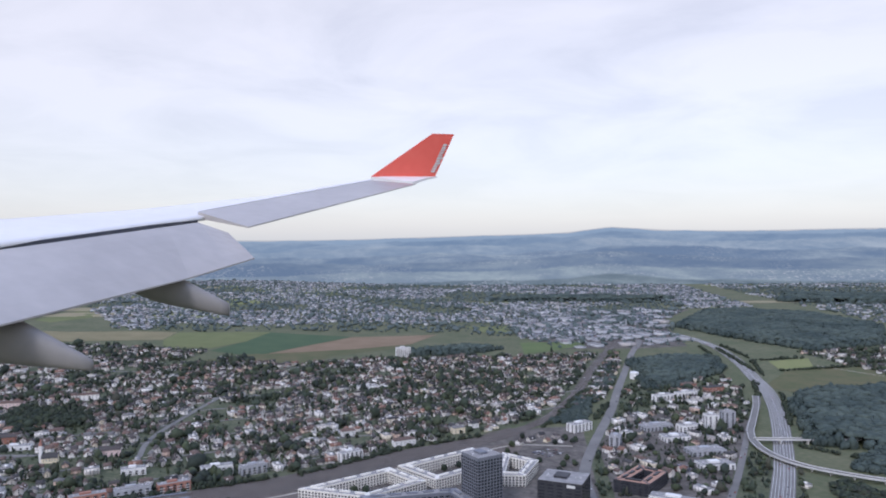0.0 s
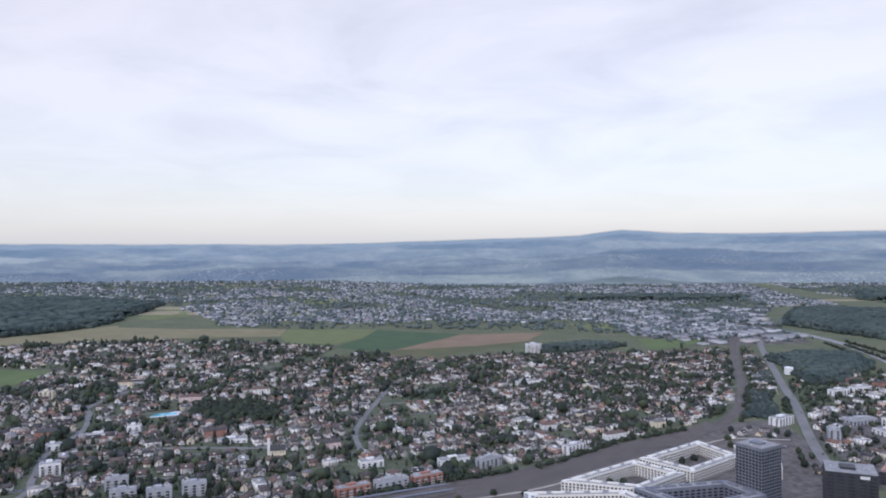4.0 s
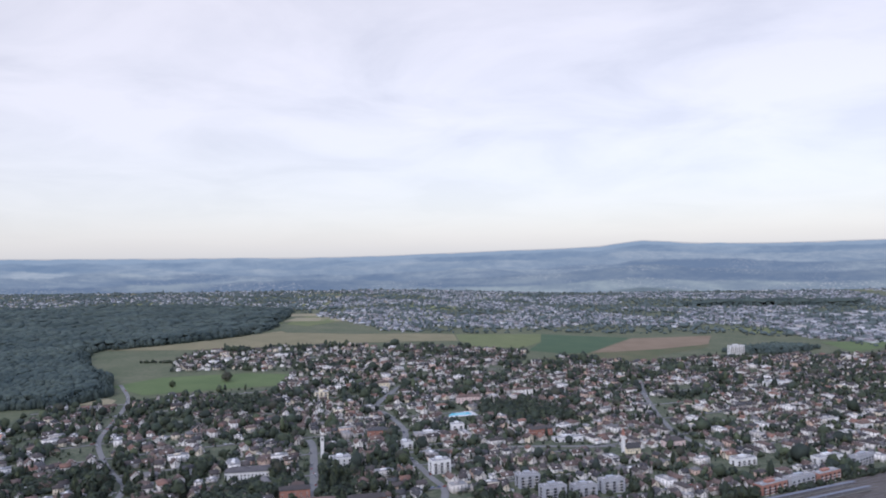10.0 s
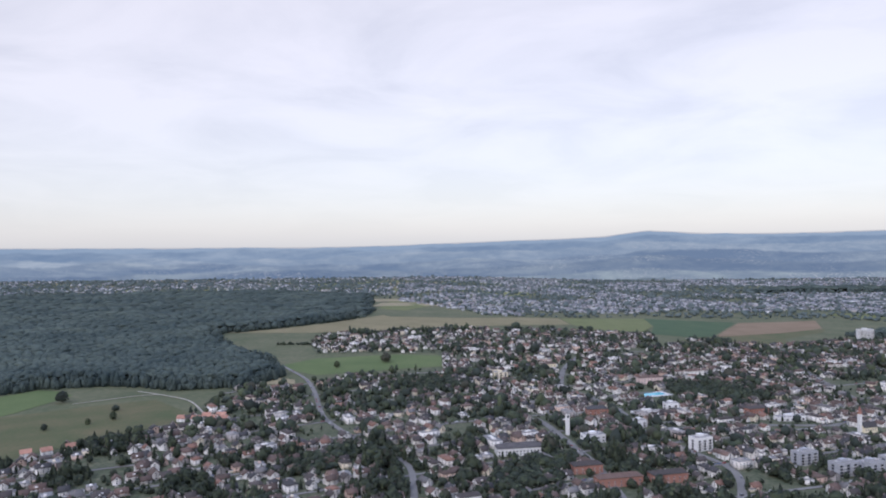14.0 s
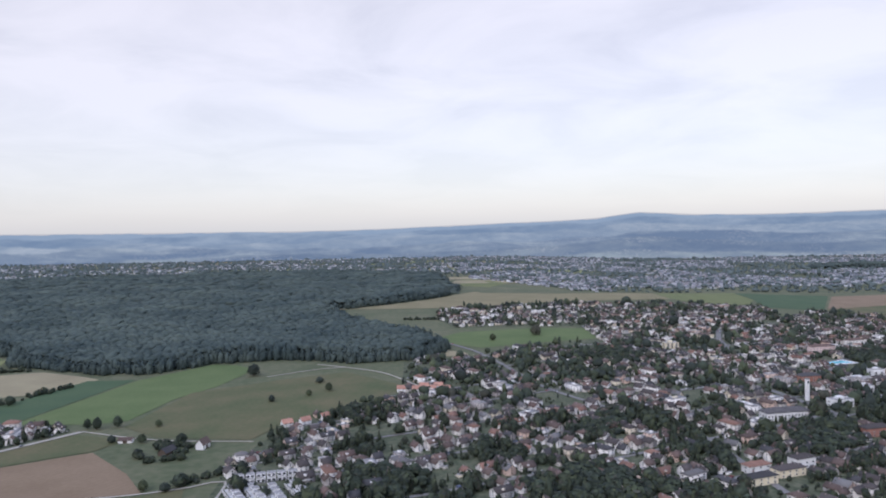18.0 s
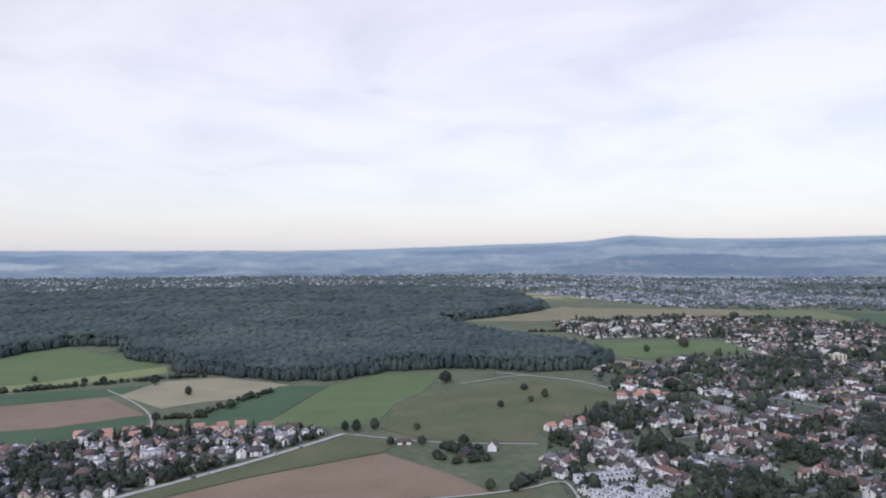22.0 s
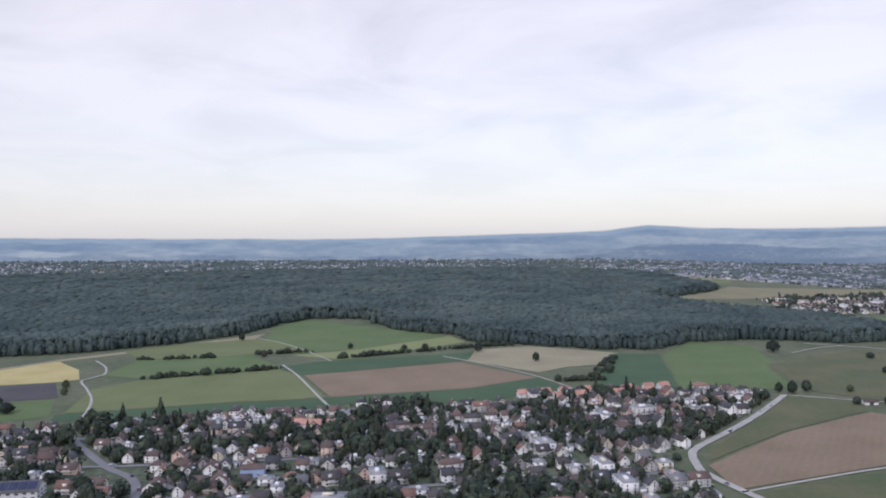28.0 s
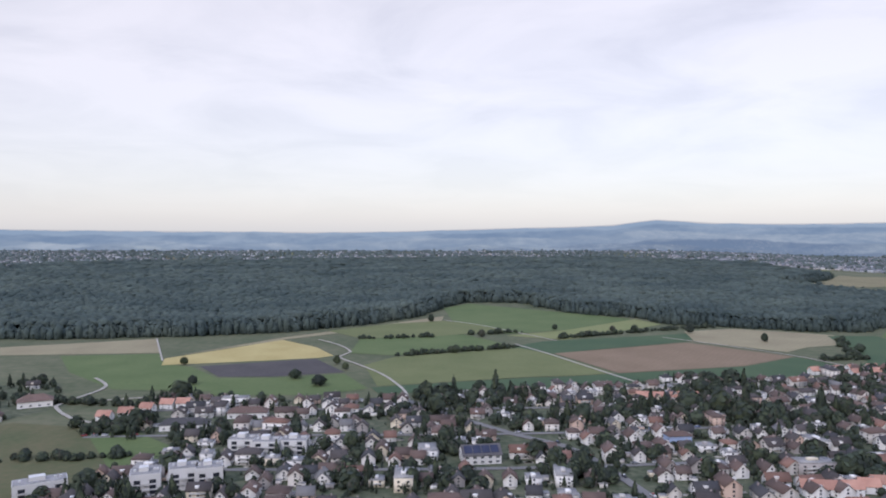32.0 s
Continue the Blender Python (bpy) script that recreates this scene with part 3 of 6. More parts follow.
for poly in (TOWN_A, TOWN_A_NORTH, TOWN_B, FARM, EAST, FAR_3):
    tagged(new("gardens", mesh_of("gardens", *draped(poly, 0.12, 40), ["garden"])), "patchwork of lawns, beds and yards between houses", "gardens", kind="structure")

for poly in ([(-640, 600), (-430, 775), (-300, 860), (-150, 955), (-30, 1070), (150, 1190), (225, 1200), (180, 840), (-250, 640)], [(300, 1960), (520, 1960), (660, 2000), (760, 2600), (1000, 3000), (500, 3000), (200, 2350)], [(228, 1090), (262, 1170), (318, 1290), (430, 1270), (520, 1225), (450, 1100), (400, 1010), (330, 860), (200, 850)]):
    tagged(new("paved_yard", mesh_of("paved_yard", *draped(poly, 0.5, 40), ["paving"])), "grey paved yards and car parks between large buildings", "paving", kind="structure")

tagged(new("rail_yard", mesh_of("rail_yard", *draped([(-430, 755), (-300, 838), (-205, 888), (-120, 958), (-40, 1021), (40, 1071), (100, 1112), (120, 1100), (100, 1040), (40, 1050), (-60, 962), (-170, 872), (-240, 832), (-330, 760)], 0.56, 30), ["ballast"])), "brown earth and gravel strip beside the tracks", "rail yard", kind="structure")

# roads: line, width, material
ROADS = [
    ("motorway", [(560, 2520), (630, 2385), (705, 2230), (729, 2007), (701, 1762), (666, 1596), (637, 1460), (602, 1345), (566, 1247), (511, 1113), (452, 979), (399, 869), (360, 790)], 28, "asphalt"),
    ("road", [(560, 2120), (537, 2036), (482, 1890), (400, 1634), (346, 1467), (298, 1310), (247, 1166), (211, 1061), (183, 960), (172, 860)], 15, "asphalt"),
    ("road", [(600, 1410), (563, 1325), (503, 1212), (430, 1057), (372, 935), (335, 860), (310, 790)], 9, "asphalt"),
    ("road", [(-1363, 1350), (-1295, 1235), (-1261, 1146), (-1243, 1087), (-1207, 969), (-1157, 880), (-1116, 822), (-1079, 765), (-1060, 600)], 6.5, "asphalt"),
    ("road", [(-940, 990), (-927, 957), (-906, 863), (-891, 786), (-880, 640)], 9, "asphalt"),
    ("road", [(-859, 1156), (-821, 1057), (-810, 944), (-776, 856), (-755, 780), (-800, 640)], 8, "asphalt"),
    ("road", [(-806, 945), (-693, 985), (-540, 1010)], 8, "asphalt"),
    ("road", [(-420, 1010), (-440, 1120), (-425, 1330), (-400, 1500)], 8, "asphalt"),
    ("road", [(-820, 1480), (-860, 1350), (-880, 1200), (-859, 1156)], 9, "asphalt"),
    ("road", [(-1800, 400), (-1851, 519), (-1856, 549), (-1851, 579), (-1839, 599), (-1804, 641), (-1759, 699), (-1702, 782)], 6, "gravel_path"),
    ("road", [(-2371, 646), (-2323, 587), (-2272, 532), (-2235, 497), (-2200, 400)], 6, "asphalt"),
    ("lane", [(-1583, 1052), (-1514, 1106), (-1480, 1113)], 4, "gravel_path"),
    ("lane", [(-1530, 1139), (-1466, 1103), (-1418, 1065), (-1366, 982)], 5, "gravel_path"),
    ("lane", [(-1702, 784), (-1636, 758), (-1583, 746), (-1510, 742)], 3.5, "gravel_path"),
    ("lane", [(-1845, 494), (-1788, 521), (-1728, 547), (-1625, 583), (-1558, 602), (-1525, 616), (-1500, 629), (-1493, 565)], 4, "gravel_path"),
    ("lane", [(-2057, 1020), (-1992, 947), (-1938, 872), (-1902, 792)], 4, "gravel_path"),
    ("lane", [(-2515, 977), (-2480, 933), (-2455, 880), (-2462, 845), (-2433, 801), (-2398, 746), (-2372, 685), (-2362, 648)], 5, "gravel_path"),
    ("lane", [(-2734, 974), (-2652, 808)], 4, "gravel_path"),
    ("lane", [(-2258, 950), (-2222, 880), (-2173, 768), (-2152, 722)], 5, "gravel_path"),
    ("lane", [(-2361, 1186), (-2307, 1135), (-2255, 1064), (-2202, 981)], 4, "gravel_path"),
    ("lane", [(-2677, 713), (-2654, 688), (-2644, 663), (-2649, 608), (-2642, 589), (-2605, 555), (-2560, 541)], 6, "gravel_path"),
    ("lane", [(-2644, 609), (-2587, 632), (-2515, 636), (-2476, 630)], 5, "gravel_path"),
    ("lane", [(-1529, 1535), (-1470, 1450), (-1375, 1345)], 4, "gravel_path"),
    ("lane", [(-400, 755), (-300, 822), (-200, 874), (-110, 945), (-35, 1008), (50, 1062), (110, 1095), (190, 1088)], 7, "gravel_path"),
    ("lane", [(1000, 1500), (900, 1640), (860, 1700)], 5, "gravel_path"),
]
LINES = []
for name, line, width, mat in ROADS:
    r = new(name, mesh_of(name, *ribbon(line, width * (0.52 if name == "lane" else 1), 0.75), [mat]))
    tagged(r, {"motorway": "wide grey asphalt motorway curving through fields", "road": "grey asphalt town road", "lane": "pale gravel farm lane"}[name], name.replace("_", " "), kind="structure")
    LINES.append((line, width))
    if name == "motorway":
        for off in (-12, -8.2, -4.4, -0.8, 0.8, 4.4, 8.2, 12):
            part("lane_marking", *ribbon(line, 0.45, 0.80, off, 0.04), "road_paint", r)
RAIL = [(-800, 560), (-560, 712), (-420, 797), (-300, 868), (-212, 922), (-130, 993), (-48, 1056), (38, 1108), (119, 1178)]
RAIL_NORTH = [(110, 1170), (148, 1212), (196, 1292), (262, 1450), (345, 1700), (440, 1960), (500, 2120)]
LINES += [(RAIL, 44), (RAIL_NORTH, 22)]
bed = tagged(new("railway", mesh_of("railway", *ribbon(RAIL, 40, 0.6), ["ballast"])), "brown ballast railway bed with several parallel tracks", "railway", kind="structure")
for k in range(6):
    part("track_bed", *ribbon(RAIL, 3.0, 0.72, -16 + 6.4 * k, 0.1), "sleeper_dark", bed, "dark stained sleepers and ballast")
    for s in (-0.72, 0.72):
        part("rail", *ribbon(RAIL, 0.3, 0.85, -16 + 6.4 * k + s, 0.2), "rail_steel", bed)
for off in (-23, -29.5, -36):
    siding = RAIL[2:-1]
    part("track_bed", *ribbon(siding, 3.0, 0.72, off, 0.1), "sleeper_dark", bed, "dark stained sleepers and ballast")
    for s in (-0.72, 0.72):
        part("rail", *ribbon(siding, 0.3, 0.85, off + s, 0.2), "rail_steel", bed)
north = tagged(new("railway", mesh_of("railway", *ribbon(RAIL_NORTH, 20, 0.62), ["ballast"])), "brown ballast railway bed beside a wide road", "railway", kind="structure")
for k in range(3):
    part("track_bed", *ribbon(RAIL_NORTH, 3.0, 0.74, -6.4 + 6.4 * k, 0.1), "sleeper_dark", north, "dark stained sleepers and ballast")
    for s in (-0.72, 0.72):
        part("rail", *ribbon(RAIL_NORTH, 0.3, 0.87, -6.4 + 6.4 * k + s, 0.2), "rail_steel", north)

# ---- houses ----


def gable_walls(w, l, h, r):
    v = [(-w / 2, -l / 2, -1.5), (w / 2, -l / 2, -1.5), (w / 2, l / 2, -1.5), (-w / 2, l / 2, -1.5), (-w / 2, -l / 2, h), (w / 2, -l / 2, h), (w / 2, l / 2, h), (-w / 2, l / 2, h), (-w / 2, 0, h + r), (w / 2, 0, h + r)]
    return v, [(0, 1, 5, 4), (2, 3, 7, 6), (1, 2, 6, 9, 5), (3, 0, 4, 8, 7)]


def gable_roof(w, l, h, r, o=0.7, th=0.3):
    k = r / (l / 2)
    v = []
    for x in (-w / 2 - o, w / 2 + o):
        for y, z in ((-l / 2 - o, h - o * k), (0, h + r), (l / 2 + o, h - o * k)):
            v += [(x, y, z + 0.02), (x, y, z + th)]
    f = [(1, 7, 9, 3), (3, 9, 11, 5), (0, 2, 8, 6), (2, 4, 10, 8), (0, 1, 3, 2), (2, 3, 5, 4), (6, 8, 9, 7), (8, 10, 11, 9), (0, 6, 7, 1), (4, 5, 11, 10)]
    return v, f


def hip_roof(w, l, h, r, o=0.7):
    x, y = w / 2 + o, l / 2 + o
    e = max(0.2, w / 2 - l / 2)
    v = [(-x, -y, h), (x, -y, h), (x, y, h), (-x, y, h), (-x, -y, h + 0.3), (x, -y, h + 0.3), (x, y, h + 0.3), (-x, y, h + 0.3), (-e, 0, h + r), (e, 0, h + r)]
    return v, [(3, 2, 1, 0), (0, 1, 5, 4), (1, 2, 6, 5), (2, 3, 7, 6), (3, 0, 4, 7), (4, 5, 9, 8), (5, 6, 9), (6, 7, 8, 9), (7, 4, 8)]


WINDOW = {}


def window_mesh(w, h, frame_mat="window_frame"):
    if (w, h, frame_mat) not in WINDOW:
        a = box(-w / 2, w / 2, -0.07, 0.05, -h / 2, h / 2)
        b = ([(-w / 2 + 0.12, -0.09, -h / 2 + 0.12), (-0.05, -0.09, -h / 2 + 0.12), (-0.05, -0.09, h / 2 - 0.12), (-w / 2 + 0.12, -0.09, h / 2 - 0.12), (0.05, -0.09, -h / 2 + 0.12), (w / 2 - 0.12, -0.09, -h / 2 + 0.12), (w / 2 - 0.12, -0.09, h / 2 - 0.12), (0.05, -0.09, h / 2 - 0.12)], [(0, 1, 2, 3), (4, 5, 6, 7)])
        v, f = merge(a, b)
        WINDOW[w, h, frame_mat] = mesh_of("window", v, f, [frame_mat, "window_glass"], [0] * 6 + [1] * 2)
    return WINDOW[w, h, frame_mat]


def facade(w, l, storeys, step, first=1.6, height=2.8):
    """Places of the windows on the four sides: x, y, z and turn."""
    out = []
    for k in range(storeys):
        z = first + k * height
        for side, (a, b, turn) in enumerate(((w, -l / 2, 0), (l, w / 2, 90), (w, l / 2, 180), (l, -w / 2, 270))):
            n = max(1, int((a - 1.2) / step))
            for i in range(n):
                s = (i - (n - 1) / 2) * a / n
                x, y = ((s, b) if side == 0 else (b, s) if side == 1 else (-s, b) if side == 2 else (b, -s))
                out.append((x, y, z, turn))
    return out


# width, depth, eaves, roof rise, roof kind, wall, roof, balcony
HOUSE_KINDS = [
    (12, 10, 5.6, 4.2, "gable", "wall_paint", "roof_tile", 0),
    (15, 11, 5.4, 4.6, "gable", "wall_paint", "roof_tile", 1),
    (11, 9, 4.6, 4.4, "gable", "wall_white", "roof_tile", 0),
    (13, 12, 6.4, 3.6, "hip", "wall_paint", "roof_tile", 0),
    (18, 11, 7.6, 4.2, "gable", "wall_paint", "roof_tile", 1),
    (12, 11, 5.4, 0, "flat", "wall_white", "roof_gravel", 1),
    (13, 10, 5.6, 4.4, "gable", "wall_white", "roof_orange", 0),
    (22, 12, 9.0, 3.6, "hip", "wall_paint", "roof_tile", 1),
    (24, 13, 9.6, 0, "flat", "wall_paint", "roof_gravel", 1),
    (10, 9, 4.2, 3.6, "gable", "wall_cream", "roof_tile", 0),
    (20, 9, 5.4, 3.8, "gable", "wall_grey", "roof_tile", 0),
]


def house_shapes(kind):
    w, l, h, r, roof, wall, tile, balcony = HOUSE_KINDS[kind]
    st = 1 if h < 5 else 2 if h < 7.5 else 3
    S = []
    if roof == "gable":
        S += [("wall", gable_walls(w, l, h, r), wall), ("roof", gable_roof(w, l, h, r), tile)]
        S.append(("chimney", box(w * 0.2, w * 0.2 + 0.9, 0.8, 1.7, h + r * 0.5, h + r + 1.0), "chimney_stone"))
    elif roof == "hip":
        S += [("wall", box(-w / 2, w / 2, -l / 2, l / 2, -1.5, h), wall), ("roof", hip_roof(w, l, h, r), tile)]
        S.append(("chimney", box(-1.5, -0.6, 0.8, 1.7, h + r * 0.4, h + r + 0.9), "chimney_stone"))
    else:
        S += [("wall", box(-w / 2, w / 2, -l / 2, l / 2, -1.5, h), wall)]
        S.append(("roof", merge(box(-w / 2 - 0.2, w / 2 + 0.2, -l / 2 - 0.2, l / 2 + 0.2, h, h + 0.35)), tile))
        S.append(("roof_hatch", box(-w * 0.2, w * 0.1, -1.5, 1.8, h + 0.35, h + 2.0), wall))
    if roof == "gable" and kind in (1, 3, 4):
        S.append(("dormer", merge(box(-2.2, 0.2, -l / 2 + 1.0, 0, h + 0.4, h + 2.4), box(-2.5, 0.5, -l / 2 + 0.7, 0.3, h + 2.4, h + 2.65)), wall))
    if balcony:
        for k in range(1, st):
            z = k * 2.8
            S.append(("balcony", merge(box(-w * 0.32, w * 0.32, -l / 2 - 1.6, -l / 2, z - 0.1, z + 0.12), box(-w * 0.32, w * 0.32, -l / 2 - 1.6, -l / 2 - 1.48, z + 0.12, z + 1.1)), "balcony_concrete"))
    S.append(("door", box(w * 0.3, w * 0.3 + 1.1, l / 2, l / 2 + 0.08, 0, 2.1), "chimney_stone"))
    wins = facade(w, l, st, 5.2 if w < 17 else 5.4)
    if roof == "gable":
        wins += [(w / 2, s, h + r * 0.3, 90) for s in (0.0,)] + [(-w / 2, s, h + r * 0.3, 270) for s in (0.0,)]
    return S, wins


HOUSE_LABELS = ["plastered family house under a tiled gable roof", "wide plastered house with balcony and tiled gable roof", "small white house under a tiled gable roof", "square plastered villa under a hipped tile roof", "three-storey plastered house with balconies and gable roof", "white flat-roofed modern house with a balcony", "white house under a bright orange tile roof", "long plastered apartment house under a hipped roof", "flat-roofed apartment block with balconies", "small cream cottage under a tiled gable roof", "grey row house under a long tiled gable roof"]
TPL, FAR_TPL = [], []
MATNUM = {"wall_paint": 0, "wall_white": 0, "wall_cream": 0, "wall_grey": 0, "roof_tile": 1, "roof_orange": 1, "roof_gravel": 3, "chimney_stone": 4, "balcony_concrete": 5}
for k in range(len(HOUSE_KINDS)):
    S, wins = house_shapes(k)
    TPL.append(template([(v, f, MATNUM[m]) for n, (v, f), m in S if n != "door"] + [([(math.cos(radians(t)) * a + x - math.sin(radians(t)) * -0.06, math.sin(radians(t)) * a + y + math.cos(radians(t)) * -0.06, z + b) for a, b in ((-0.8, -0.7), (0.8, -0.7), (0.8, 0.7), (-0.8, 0.7))], [(0, 1, 2, 3)], 2) for x, y, z, t in wins]))

    FAR_TPL.append(template([(v, f, MATNUM[m]) for n, (v, f), m in S if n in ("wall", "roof")]))


def house_proto(k):
    S, wins = house_shapes(k)
    e = new("house")
    roof = None
    for n, (v, f), m in S:
        ob = part(n, v, f, m, roof if n in ("chimney", "roof_hatch", "dormer") else e)
        roof = ob if n == "roof" else roof
    for x, y, z, t in wins:
        part("window", None, None, None, e, at_pose=pose(x, y, z, 0, 0, t), data=window_mesh(1.5, 1.4))
    return tagged(e, HOUSE_LABELS[k], "house", "houses of the town")


rng = np.random.default_rng(5)
STREETS = []


def streets(poly, angle, along, deep):
    """The side streets between the rows of lots."""
    P = np.array(poly, float)
    c0 = P.mean(0)
    R = np.hypot(*(P - c0).T).max()
    k0 = int(R / deep)
    for v in [(k + 0.5) * deep + (-R) % deep for k in range(-k0, k0) if k % 4 == 1] :
        u = np.arange(-R, R, 14.0)
        x = c0[0] + u * math.cos(radians(angle)) - v * math.sin(radians(angle)) + 9 * math.sin(v / 90)
        y = c0[1] + u * math.sin(radians(angle)) + v * math.cos(radians(angle)) + 9 * np.sin(u / 110)
        ok = inside(x, y, poly)
        run = []
        for i in range(len(u) + 1):
            if i < len(u) and ok[i]:
                run.append((float(x[i]), float(y[i])))
            else:
                if len(run) > 6:
                    STREETS.append(run)
                run = []


LANDMARKS = []      # x, y, radius kept clear


def lots(poly, angle, along, deep, share):
    """House lots in rows along parallel streets: x, y, turn."""
    P = np.array(poly, float)
    c0 = P.mean(0)
    R = np.hypot(*(P - c0).T).max()
    u, v = np.meshgrid(np.arange(-R, R, along), np.arange(-R, R, deep))
    row = np.round(v / deep).astype(int)
    u = u + (row % 3) * along * 0.37
    street = np.where(row % 2 == 0, deep * 0.16, -deep * 0.16)
    u, v = u.ravel(), (v + street).ravel()
    a = radians(angle) + 0.10 * np.sin(u / 170) + 0.07 * np.cos(v / 140)
    x = c0[0] + u * math.cos(radians(angle)) - v * math.sin(radians(angle)) + 9 * np.sin(v / 90)
    y = c0[1] + u * math.sin(radians(angle)) + v * math.cos(radians(angle)) + 9 * np.sin(u / 110)
    x, y = x + rng.normal(0, along * 0.11, x.shape), y + rng.normal(0, along * 0.11, x.shape)
    keep = inside(x, y, poly) & (rng.random(x.shape) < share)
    for line, width in LINES:
        keep &= away(x, y, line, width / 2 + (9 if width > 1 else 5.2))
    for lx, ly, lr in LANDMARKS:
        keep &= np.hypot(x - lx, y - ly) > lr
    turn = a + rng.normal(0, 0.06, x.shape) + (rng.random(x.shape) < 0.6) * math.pi / 2
    return x[keep], y[keep], turn[keep]

# single blocks with flat roofs: x, y, turn, width, depth, height, wall
FLATS = [
    (-2453, 484, 3, 17, 13, 10, "wall_pale"), (-2436, 480, 3, 17, 13, 10, "wall_pale"), (-2419, 485, 3, 17, 13, 9.6, "wall_pale"), (-2483, 408, 22, 16, 13, 12, "wall_pale"), (-2466, 419, 22, 16, 13, 12, "wall_pale"), (-2452, 421, 22, 15, 13, 12, "wall_pale"), (-2540, 402, 33, 27, 12, 8, "wall_pale"),
    (-399, 946, 22, 30, 13, 9, "wall_white"), (-408, 841, 31, 40, 12, 11, "brick_red"), (-367, 866, 31, 40, 12, 12, "wall_grey"), (-327, 890, 31, 38, 12, 11, "brick_red"), (-250, 962, 36, 34, 13, 12, "wall_grey"), (-295, 955, 24, 40, 13, 12, "wall_white"), (-131, 1025, 37, 34, 13, 13, "wall_white"),
    (-645, 795, 20, 26, 13, 14, "wall_grey"), (-612, 808, 20, 26, 13, 12, "wall_grey"), (-668, 830, 20, 24, 13, 14, "wall_grey"), (-580, 825, 20, 26, 13, 14, "wall_grey"),
    (-975, 1245, 10, 22, 14, 13, "wall_cream"), (-748, 1060, 12, 18, 12, 12, "wall_white"), (-785, 1035, 12, 44, 10, 5, "wall_white"), (-764, 870, 25, 22, 14, 15, "wall_white"), (-812, 965, 25, 18, 12, 9, "wall_white"),
    (216, 1176, 35, 40, 18, 13, "wall_white"), (339, 1180, 20, 50, 22, 9, "wall_grey"), (387, 1168, 20, 34, 18, 12, "wall_white"), (350, 1118, 12, 40, 24, 8, "wall_white"), (428, 1182, 10, 20, 16, 24, "wall_white"), (459, 1194, 10, 20, 16, 26, "wall_grey"),
    (372, 1050, 10, 52, 26, 8, "wall_grey"), (362, 985, 8, 46, 24, 8, "wall_white"), (458, 1398, 22, 44, 14, 12, "wall_white"), (408, 1376, 22, 40, 14, 12, "wall_white"), (254, 1092, 70, 26, 16, 16, "wall_grey"), (268, 852, -29, 58, 18, 8, "wall_white"),
    (-153, 1470, 15, 40, 14, 9, "wall_white"), (-600, 1032, 15, 40, 12, 6, "wall_white"),
]
# houses under pitched roofs: x, y, turn, width, depth, eaves, rise, wall
LONG_HOUSES = [
    (-1041, 645, 22, 27, 11, 6.5, 3.0, "wall_cream"), (-1072, 624, 22, 27, 11, 6.5, 3.0, "wall_cream"), (-1064, 652, 22, 22, 10, 6.5, 3.0, "wall_white"), (-1020, 668, 22, 20, 11, 8.5, 2.6, "wall_white"), (-906, 787, 15, 12, 10, 8, 2.6, "wall_cream"),
    (-968, 826, 12, 50, 15, 8.5, 4.5, "wall_white"), (-880, 735, 15, 44, 13, 8.5, 3.2, "brick_red"), (-830, 752, 15, 36, 13, 8.5, 3.2, "brick_red"), (-905, 770, 15, 30, 13, 8.5, 3.2, "brick_red"),
    (-733, 1250, 12, 40, 14, 11, 3.2, "wall_pink"), (-887, 1346, 12, 24, 14, 11, 3.0, "wall_cream"), (-640, 1330, 20, 34, 13, 10, 3.2, "wall_paint"), (-633, 1060, 20, 30, 13, 9, 3.5, "brick_red"), (-463, 1020, 20, 28, 14, 9, 4, "wall_pink"), (-854, 1025, 10, 28, 13, 8, 4, "brick_red"),
    (-2514, 537, 8, 34, 12, 4.5, 4, "wall_white"), (-2479, 574, 8, 30, 12, 4.5, 4, "wall_white"), (-2667, 600, 30, 26, 14, 5, 5, "wall_paint"), (-2164, 520, 10, 16, 10, 6, 2.5, "wall_blue"), (530, 1450, 20, 40, 14, 9, 3, "brick_red"), (490, 1480, 20, 30, 14, 9, 3, "brick_red"), (22, 1166, 25, 20, 12, 9, 3.5, "wall_cream"), (48, 1196, 25, 14, 10, 8, 3.5, "wall_white"), (-150, 1150, 20, 22, 12, 8, 3.5, "wall_white"), (-60, 1100, 25, 34, 12, 9, 3.5, "wall_white"),
]
# places kept free for the church, towers, halls, pool and farm: x, y, radius
CLEAR = [(-2585, 552, 20), (-2574, 562, 20), (-2564, 576, 20), (-2554, 590, 20), (-2542, 594, 20), (-2548, 470, 44), (-2524, 490, 30), (-2570, 490, 34), (-1466, 632, 26), (-1478, 584, 24), (-1440, 588, 24), (-1420, 606, 16), (-1471, 812, 18), (-1586, 706, 34), (-535, 980, 26), (-906, 912, 14), (-742, 1165, 40), (-690, 1200, 30), (-100, 1822, 34), (-1552, 730, 60), (-880, 888, 22), (244, 909, 55), (134, 823, 40), (-2298, 474, 26)]
LANDMARKS += CLEAR
for x, y, t, w, l, *_ in FLATS + LONG_HOUSES:
    for k in (-0.35, 0, 0.35):
        LANDMARKS.append((x + k * w * math.cos(radians(t)), y + k * w * math.sin(radians(t)), l / 2 + 7 + w * 0.08))

# ---- trees ----


def lump(rad, jitter, seed, squash=0.85, centre=(0, 0, 0), sub=1):
    r = random.Random(seed)
    bm = bmesh.new()
    bmesh.ops.create_icosphere(bm, subdivisions=sub, radius=1)
    v = []
    for q in bm.verts:
        k = rad * (1 + r.uniform(-jitter, jitter))
        v.append((centre[0] + q.co.x * k, centre[1] + q.co.y * k, centre[2] + q.co.z * k * squash))
    f = [tuple(w.index for w in q.verts) for q in bm.faces]
    bm.free()
    return v, f


